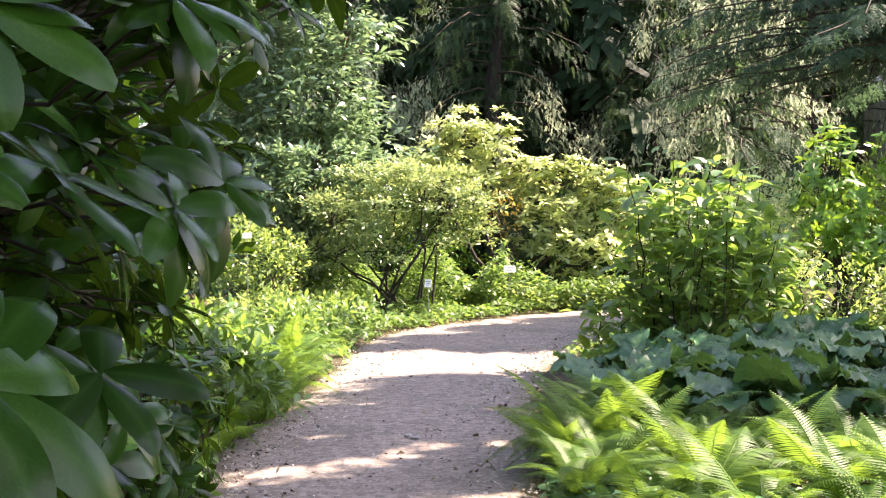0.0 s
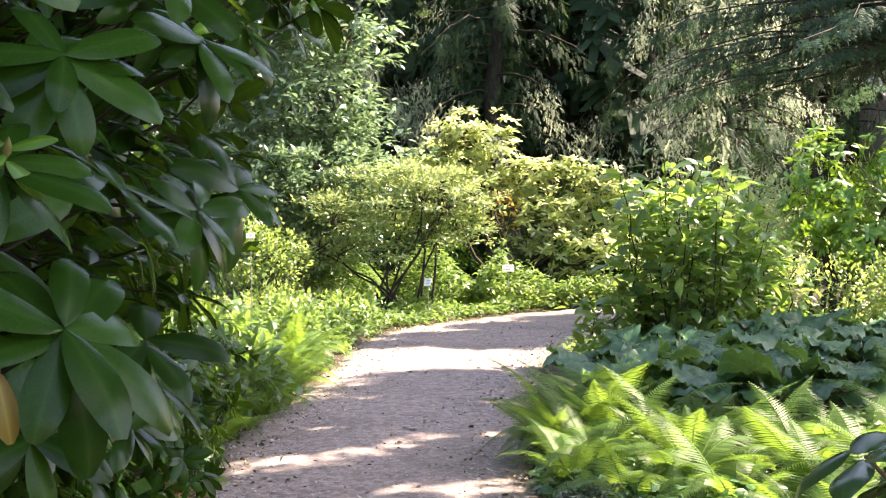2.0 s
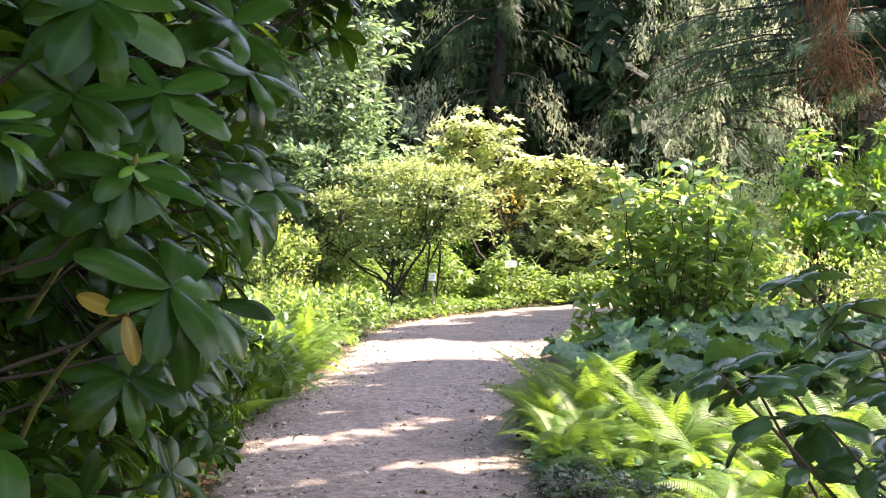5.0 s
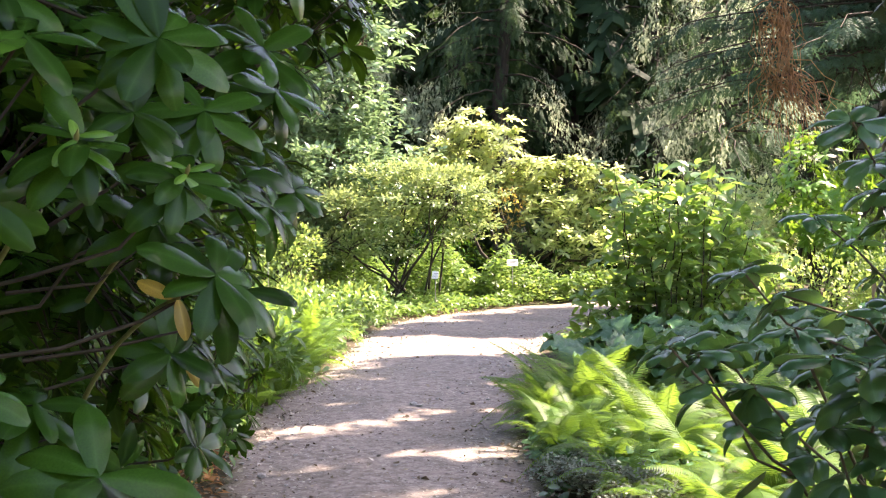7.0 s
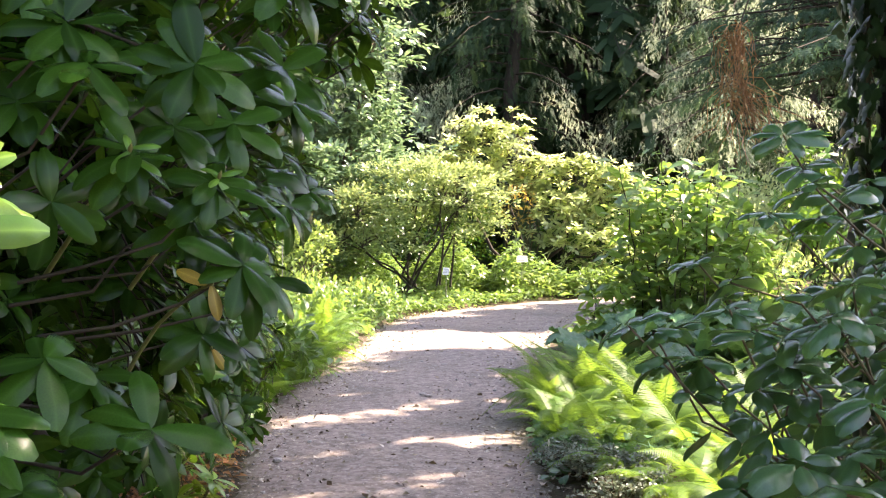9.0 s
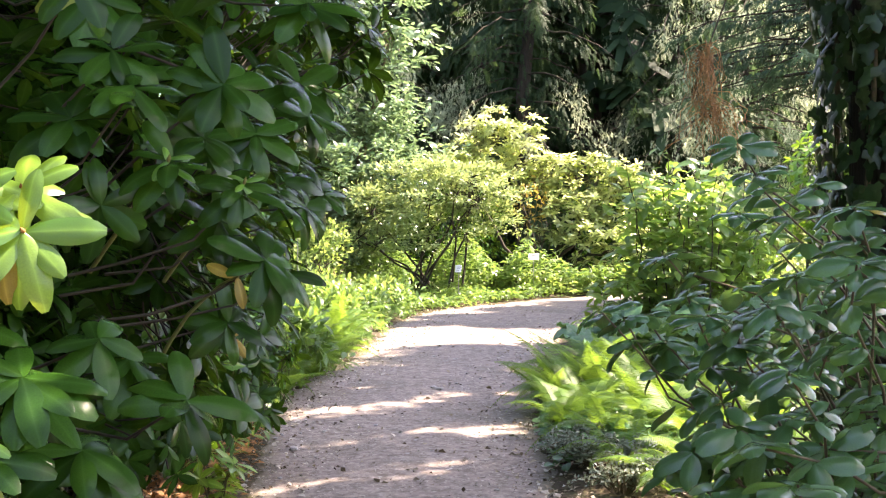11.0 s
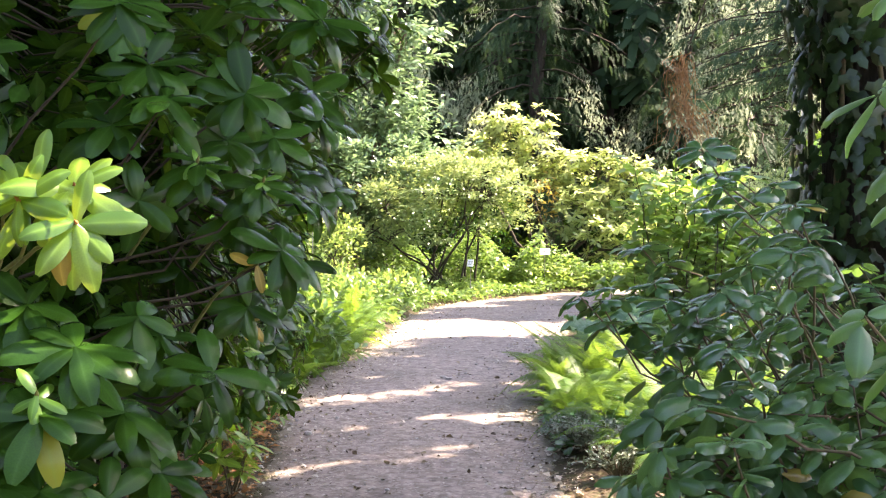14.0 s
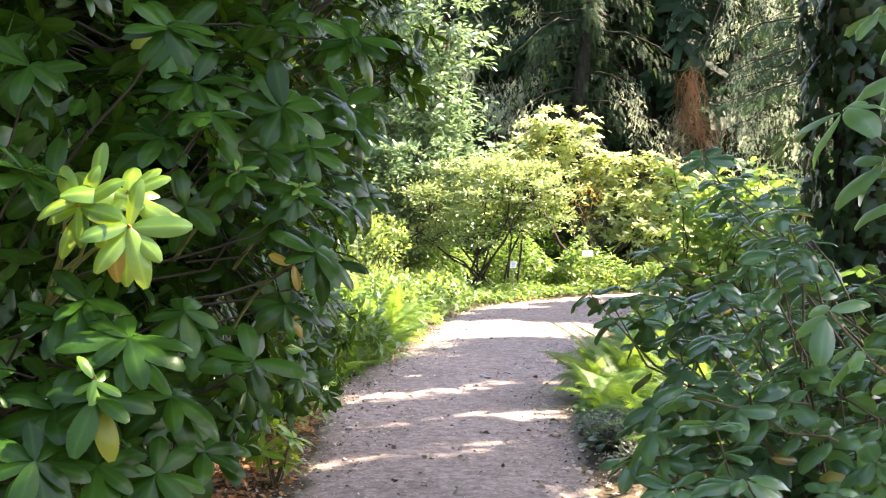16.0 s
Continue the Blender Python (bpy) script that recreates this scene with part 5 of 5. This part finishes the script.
# ---- near dark glossy shrub at the right edge of the path ----
def evergreen(at, tips, size, label, counts=(5, 8), mat=VIBURNUM, singles=260, width=0.58, droop=(-0.28, 0.25), tilt=0.15):
    """tips: ends of its shoots; the foremost, up to singles leaves, are built leaf by leaf."""
    ob = thing("evergreen_shrub", label, "shrub", at)
    at = np.array(at, float)
    tips = np.array(tips) - at
    hubs = np.array([(0.0, 0.0, 0.35), (0.1, 0.25, 0.7), (-0.05, -0.3, 0.6), (0.3, 0.1, 0.9)])
    shapes, fine = [[domed_leaf(rows, width, 0.09, q, 0.54, 0.42, 10 + i, 0.5) for i, q in enumerate((0.06, 0.16, 0.28))] for rows in (4, 8)]
    meshes = [mesh_of("leaf", a, b, mat, c) for a, b, c in fine]
    lines, P, D, N, S = [], [], [], [], []
    for i, tip in enumerate(tips):
        h = hubs[((hubs - tip) ** 2).sum(1).argmin()]
        pts, rad = bent(h, tip, 0.06, 7, 0.025, 0.005, 0.0022)
        lines.append((pts, rad))
        t = unit(pts[-1] - pts[-3])
        for j, n in ((6.0, rng.integers(*counts)), (5.3, 4), (4.6, 3), (3.7, 2), (2.8, 1)):
            a = int(min(j, 5))
            c = pts[a] + (pts[a + 1] - pts[a]) * (j - a)
            ax = unit(t * 0.30 + (-0.12, -tilt, 0.80) + rng.normal(0, 0.22, 3))
            for k in range(int(n)):
                q = 2.4 * k + i
                sd = np.array((math.cos(q), math.sin(q), 0.0))
                sd = unit(sd - (sd @ ax) * ax)
                P.append(c + sd * 0.008 + rng.normal(0, 0.004, 3)), D.append(sd + ax * rng.uniform(*droop)), N.append(ax + rng.normal(0, 0.25, 3)), S.append(size * rng.uniform(0.65, 1.2))
    P, D, N, S = map(np.array, (P, D, N, S))
    for i in range(min(singles, len(P))):
        set_leaf(meshes[i % 3], ob, P[i], D[i], N[i], S[i])
    rest = np.arange(min(singles, len(P)), len(P))
    for j in range(3):
        if len(rest[j::3]):
            v, f, w = scatter(shapes[j], P[rest[j::3]], D[rest[j::3]], N[rest[j::3]], S[rest[j::3]])
            part("foliage", mesh_of("foliage", v, f, mat, w), ob, kind="stuff")
    for h in hubs:
        v, f = tubes([bent((0.05 * h[0], 0.05 * h[1], -0.03), h, 0.05, 6, 0.02, 0.02, 0.011)], 7)
        part("stem", mesh_of("stem", v, f, TWIG), ob)
    v, f = tubes(lines, 5)
    part("twigwork", mesh_of("twigwork", v, f, TWIG), ob, kind="stuff")
    return ob


def tips_in(n, boxes):
    out = []
    for i in range(n):
        b = boxes[i % len(boxes)]
        out.append((rng.uniform(b[0], b[1]), rng.uniform(b[2], b[3]), rng.uniform(b[4], b[5])))
    return out


SHOOTS = [(0.61, 0.72, 1.395), (0.66, 0.71, 1.385), (0.54, 1.01, 1.31), (0.63, 0.82, 1.28), (0.70, 1.01, 1.75), (0.75, 0.97, 1.65), (0.66, 0.74, 1.335), (0.45, 1.02, 1.36), (0.40, 1.0, 1.375), (0.555, 1.28, 1.495), (0.78, 1.07, 1.59),
          (0.81, 0.90, 1.465), (0.84, 0.42, 1.51), (0.70, 0.25, 1.34), (0.90, 1.20, 1.66), (0.50, 1.1, 1.36), (0.62, 1.2, 1.45), (0.72, 0.62, 1.42), (0.80, 1.35, 1.70), (0.58, 0.85, 1.42), (0.90, 0.75, 1.55)]


def beside(tips, slope=0.26, start=0.30):
    """Only the tips that keep clear of the path."""
    return [t for t in tips if t[0] > start + slope * t[1]]


evergreen((1.05, 1.25, 0.0), SHOOTS + beside(tips_in(96, [(0.74, 1.5, 1.1, 2.2, 0.7, 1.27), (0.68, 1.5, 0.6, 1.4, 0.6, 1.2), (0.68, 1.5, 0.5, 1.6, 0.8, 1.32)])) + beside(tips_in(14, [(0.75, 1.5, 0.6, 2.0, 1.25, 1.70)])),
          0.070, "evergreen shrub with dark blue-green oval leaves", (6, 9), VIBURNUM, 290)
evergreen((0.95, 0.35, 0.0), [(0.54, 0.72, 1.08), (0.58, 0.66, 1.13), (0.52, 0.60, 1.0), (0.66, 0.56, 1.19), (0.75, 0.62, 1.20), (0.86, 0.60, 1.22), (0.62, 0.74, 1.10), (0.72, 0.82, 1.14), (0.95, 0.70, 1.24), (0.80, 0.45, 1.18), (0.645, 0.283, 1.215), (0.58, 0.30, 1.13), (0.70, 0.15, 1.18), (0.807, 0.48, 1.144), (0.55, 0.45, 1.05), (0.62, 0.10, 1.05)] + beside(tips_in(130, [(0.58, 1.2, 0.1, 0.9, 0.35, 0.95), (0.6, 1.4, -0.1, 0.7, 0.6, 1.12)])),
          0.078, "low evergreen shrub with mid-green oval leaves beside the path", (5, 8), MIDGREEN, 250, 0.58)
evergreen((1.45, 0.3, 0.0), [(0.93, 0.03, 1.80), (1.02, 0.10, 1.70), (0.90, -0.03, 1.42), (1.05, 0.05, 1.95)] + tips_in(12, [(1.08, 1.4, 0.2, 0.7, 1.5, 2.1)]), 0.105, "shrub with long green leaves beside the ivy trunk", (4, 6), BROADGREEN, 120, 0.50, (-0.5, 0.1), 0.25)

# ---- hanging dead twig ----
twig = thing("dead_branch", "bunch of hanging rust-brown dead needles on a twig", "dead branch", (0.685, 1.60, 2.05))
v, f = tubes([bent((0.30, 0.5, 0.55), (0, 0, 0), 0.05, 7, 0.012, 0.005, 0.002)], 5)
part("twig", mesh_of("twig", v, f, DARKTWIG), twig)
lines = []
for i in range(130):
    low = i >= 66
    side = rng.random() < 0.4
    p = np.array((rng.normal() * 0.020 - 0.005, rng.normal() * 0.02, rng.uniform(-0.05, 0.02) - 0.14 * low))
    q = p + (rng.normal() * (0.016 + 0.034 * low) + (0.06 * low if side else 0.015 * low), rng.normal() * 0.03, -rng.uniform(0.05, 0.20 if not low else 0.15))
    pts, rad = bent(p, q, 0, 6, 0.008, 0.0012, 0.0006)
    pts[1:4] += (rng.normal() * 0.018, rng.normal() * 0.012, 0.014)
    lines.append((pts, rad))
v, f = tubes(lines, 3)
part("needles", mesh_of("needles", v, f, DRY, np.zeros(len(v))), twig, kind="stuff")


# ---- plant labels ----
def plant_label(at, w, h, top, turn):
    ob = thing("plant_label", "small white plant label on a metal stake", "plant label", at, "plant labels")
    ob.rotation_euler = (0, 0, radians(turn))
    bm = bmesh.new()
    bmesh.ops.create_cube(bm, size=1, matrix=Matrix.Translation((0, 0, top)) @ Matrix.Rotation(radians(-25), 4, "X") @ Matrix.Diagonal((w, 0.006, h, 1)))
    bmesh.ops.bevel(bm, geom=list(bm.edges), offset=0.0015, segments=1, affect="EDGES")
    me = bpy.data.meshes.new("plate")
    bm.to_mesh(me)
    bm.free()
    me.materials.append(PLATE)
    plate = part("plate", me, ob)
    for i, share in enumerate((0.7, 0.5, 0.6)):
        bar = bmesh.new()
        bmesh.ops.create_cube(bar, size=1, matrix=Matrix.Translation((0, 0, top)) @ Matrix.Rotation(radians(-25), 4, "X") @ Matrix.Translation((-0.1 * w * (i - 1), -0.0035, h * (0.22 - 0.22 * i))) @ Matrix.Diagonal((w * share, 0.002, h * 0.07, 1)))
        bar_mesh = bpy.data.meshes.new("text_bar")
        bar.to_mesh(bar_mesh)
        bar.free()
        bar_mesh.materials.append(METAL)
        part("text_bar", bar_mesh, plate)
    v, f = tubes([(np.array([(0, 0.01, -0.1), (0, 0.01, top * 0.6), (0, 0.012, top)]), [0.006] * 3)], 6)
    part("stake", mesh_of("stake", v, f, METAL), ob)
    return ob


plant_label((-0.84, 20.75, 0), 0.20, 0.125, 0.76, 8)
plant_label((-2.0, 18.7, 0), 0.11, 0.13, 0.63, -10)
plant_label((-3.98, 15.5, 0), 0.11, 0.075, 1.42, 10)

# ---- ground cover, litter and pebbles ----
TRAILING = [(0.34, 5.65, 70, 0.40), (0.60, 5.4, 60, 0.40), (0.52, 4.9, 40, 0.34), (0.20, 6.05, 26, 0.26)]


def cover(name, label, boxes, n, size, mat, shape, height, gap=0.0):
    ob = thing(name, label, "ground cover", (0, 0, 0), kind="stuff")
    P = np.concatenate([beside_path(n // len(boxes), b, gap) for b in boxes])
    h = height * (0.35 + 0.65 * np.abs(np.sin(P[:, 0] * 2.1) * np.sin(P[:, 1] * 1.7 + 0.5))) * rng.random(len(P)) ** 0.6
    P[:, 2] += h
    A = rng.normal(0, 1, (len(P), 3)) * (1, 1, 0.35)
    v, f, w = scatter(shape, P, A, rng.normal(0, 0.35, (len(P), 3)) + (0, 0, 1), size * rng.uniform(0.6, 1.3, len(P)))
    part("leaves", mesh_of("leaves", v, f, mat, w), ob, kind="stuff")
    return ob


for x, y, n in [(-3.1, 14.8, 700), (-3.7, 15.9, 900), (-3.0, 17.0, 600), (-4.3, 14.4, 900)]:
    shrub("low_shrub", "small broad-leaved shrub among the ground cover", "shrub", (x, y, 0.0), [(0, 0, 0.24, 0.5, 0.5, 0.22)], n, 0.11, COVER, leaf_shape(3, 0.42, 0.05, 0.3), 5, stem_r=0.008)
for x, y in [(4.6, -2.2), (4.9, -5.2), (3.6, -8.4), (0.2, -9.6), (5.2, 1.2)]:
    shrub("shrub", "leafy green border shrub behind the path's near end", "shrub", (x, y, 0.0), [(0, 0, 0.8, 1.3, 1.2, 0.8), (0.6, 0.4, 1.1, 1.0, 0.9, 0.7)], 2600, 0.12, SHRUB, None, 6, group="shrubs at the near end")
cover("ground_cover", "low green ground cover at the near end of the beds", [(1.9, 6.5, -9, 4), (-6, -2.0, -9, 0)], 9000, 0.11, COVER, diamond(0.6), 0.3)
cover("ground_cover", "sunlit leafy herbs below the pale rhododendron", [(-1.9, 1.3, 21.2, 22.3)], 4200, 0.12, COVER, leaf_shape(2, 0.45, 0.05, 0.25), 0.95)
cover("ground_cover", "tall sunlit herbs behind the azalea stems", [(-4.4, -0.9, 20.5, 21.9)], 5200, 0.12, COVER, leaf_shape(2, 0.45, 0.05, 0.25), 1.15)
cover("ground_cover", "sunlit yellow-green herbs under the azalea", [(-5.0, -0.8, 19.2, 24.0)], 12000, 0.10, COVER, diamond(0.5), 0.3)
cover("ground_cover", "sunlit leafy herbs before the pale rhododendron", [(-1.9, 1.2, 20.7, 22.4), (0.6, 3.6, 22.7, 24.4)], 4600, 0.11, SHRUB, diamond(0.5), 0.5)
cover("ground_cover", "leafy green plants along the shaded path edge", [(-3.3, -1.9, 5.5, 13.6)], 3000, 0.10, COVER, leaf_shape(3, 0.45, 0.05, 0.3), 0.34, -0.06)
cover("ground_cover", "low green ground cover along the far path edge", [(-3.6, -1.5, 14, 19), (-4.5, -0.5, 17.5, 21.5), (-1.5, 4, 20.5, 24), (-6, -3, 8, 20)], 19000, 0.085, COVER, leaf_shape(2, 0.5, 0.05, 0.25), 0.24)
cover("ground_cover", "leafy green ground cover under the right border shrubs", [(0.1, 6, 12, 20), (0.3, 4.5, 7, 13), (2, 8, 15, 22)], 20000, 0.075, COVER, diamond(0.6), 0.3)
cover("ground_cover", "low round-leaved ground cover below the ferns", [(-0.1, 1.0, 5.7, 7.4), (0.9, 2.8, 3.5, 8.0)], 3400, 0.075, BUTTERBUR, leaf_shape(4, 0.8, 0.06, 0.2), 0.2)
cover("ground_cover", "small leafy plants between the ferns and the path", [(-0.25, 1.0, 7.4, 9.6)], 1500, 0.07, COVER, diamond(0.6), 0.25)
cover("leaf_litter", "dry brown leaf litter on the soil", [(-3.5, -1.0, 0, 9), (0.2, 2.5, -1, 8)], 7000, 0.05, LITTER, diamond(0.6), 0.02)


def trailing_plant(at, n, reach, label):
    """A low mat of thin arching twigs set with tiny leaves."""
    ob = thing("trailing_plant", label, "low shrub", at)
    lines, P, A = [], [], []
    for i in range(n):
        q, d = rng.uniform(0, 6.28), reach * rng.uniform(0.35, 1.0)
        tip = np.array((d * math.cos(q), 0.8 * d * math.sin(q), rng.uniform(0.03, 0.20)))
        pts, rad = bent(tip * 0.15 + (0, 0, -0.01), tip, 0.07, 7, 0.012, 0.0028, 0.0012)
        pts[:, 2] = np.maximum(pts[:, 2], 0.004)
        lines.append((pts, rad))
        for k in range(26):
            j = rng.uniform(1.0, 5.99)
            a = int(j)
            P.append(pts[a] + (pts[a + 1] - pts[a]) * (j - a) + (0, 0, 0.003))
            A.append(rng.normal(0, 1, 3) * (1, 1, 0.6) + (0, 0, 0.3))
    v, f = tubes(lines, 4)
    part("twigwork", mesh_of("twigwork", v, f, TWIG), ob, kind="stuff")
    v, f, w = scatter(diamond(0.6), P, A, rng.normal(0, 0.5, (len(P), 3)) + (0, 0, 1), 0.027 * rng.uniform(0.6, 1.3, len(P)))
    part("leaves", mesh_of("leaves", v, f, GREYLEAF, w), ob, kind="stuff")
    return ob


for x, y, n, reach in TRAILING:
    trailing_plant((x, y, ground_z(x, y)), n, reach, "low grey-green twiggy plant trailing over the path edge")
cover("leaf_litter", "rust-brown dead leaves under the rhododendron", [(-2.7, -1.25, 3.2, 7.2)], 2600, 0.06, DRY, diamond(0.5), 0.03, -0.02)

PALE_BIT = rough_material("pale_grit", ((0.30, 0.27, 0.23), (0.55, 0.52, 0.47), (0.40, 0.34, 0.24)), 20, 0.85, 0.2, 0.002)
DARK_BIT = rough_material("dark_grit", ((0.025, 0.020, 0.016), (0.07, 0.055, 0.042), (0.10, 0.06, 0.03)), 20, 0.9, 0.2, 0.002)
bits = thing("path_litter", "scattered leaf bits, grit and petals on the gravel", "litter", (0, 0, 0), kind="stuff")
for mat, n, sz in ((LITTER, 3600, 0.034), (PALE_BIT, 4600, 0.028), (DARK_BIT, 2600, 0.026)):
    P = on_path(n, 2, 19)
    v, f, w = scatter(diamond(0.75), P, rng.normal(0, 1, P.shape) * (1, 1, 0.25), rng.normal(0, 0.45, P.shape) + (0, 0, 1), sz * rng.uniform(0.35, 1.0, len(P)) * rng.choice((1, 1, 1, 1, 1.9), len(P)))
    part("bits", mesh_of("bits", v, f, mat, w), bits, kind="stuff")


def pebble_shape(seed):
    r = np.random.default_rng(seed)
    bm = bmesh.new()
    bmesh.ops.create_icosphere(bm, subdivisions=1, radius=1)
    for q in bm.verts:
        q.co *= r.uniform(0.75, 1.2)
        q.co.z *= 0.6
    me = bpy.data.meshes.new("pebble")
    bm.to_mesh(me)
    bm.free()
    me.materials.append(STONE)
    return me


PEB = [pebble_shape(i) for i in range(4)]
for i, (x, y, z) in enumerate([(-1.02, 8.86, 0.022), (-1.08, 8.95, 0.022), (-1.63, 6.08, 0.022)] + [tuple(q) for q in on_path(110, 3, 14)]):
    ob = new("pebble", PEB[i % 4])
    r = 0.035 if i < 3 else rng.uniform(0.008, 0.02)
    ob.matrix_world = pose(x, y, z + r * 0.3, 0, 0, rng.uniform(0, 360)) @ Matrix.Scale(r, 4)
    tagged(ob, "small grey stone lying on the gravel path", "stone", "pebbles on the path")
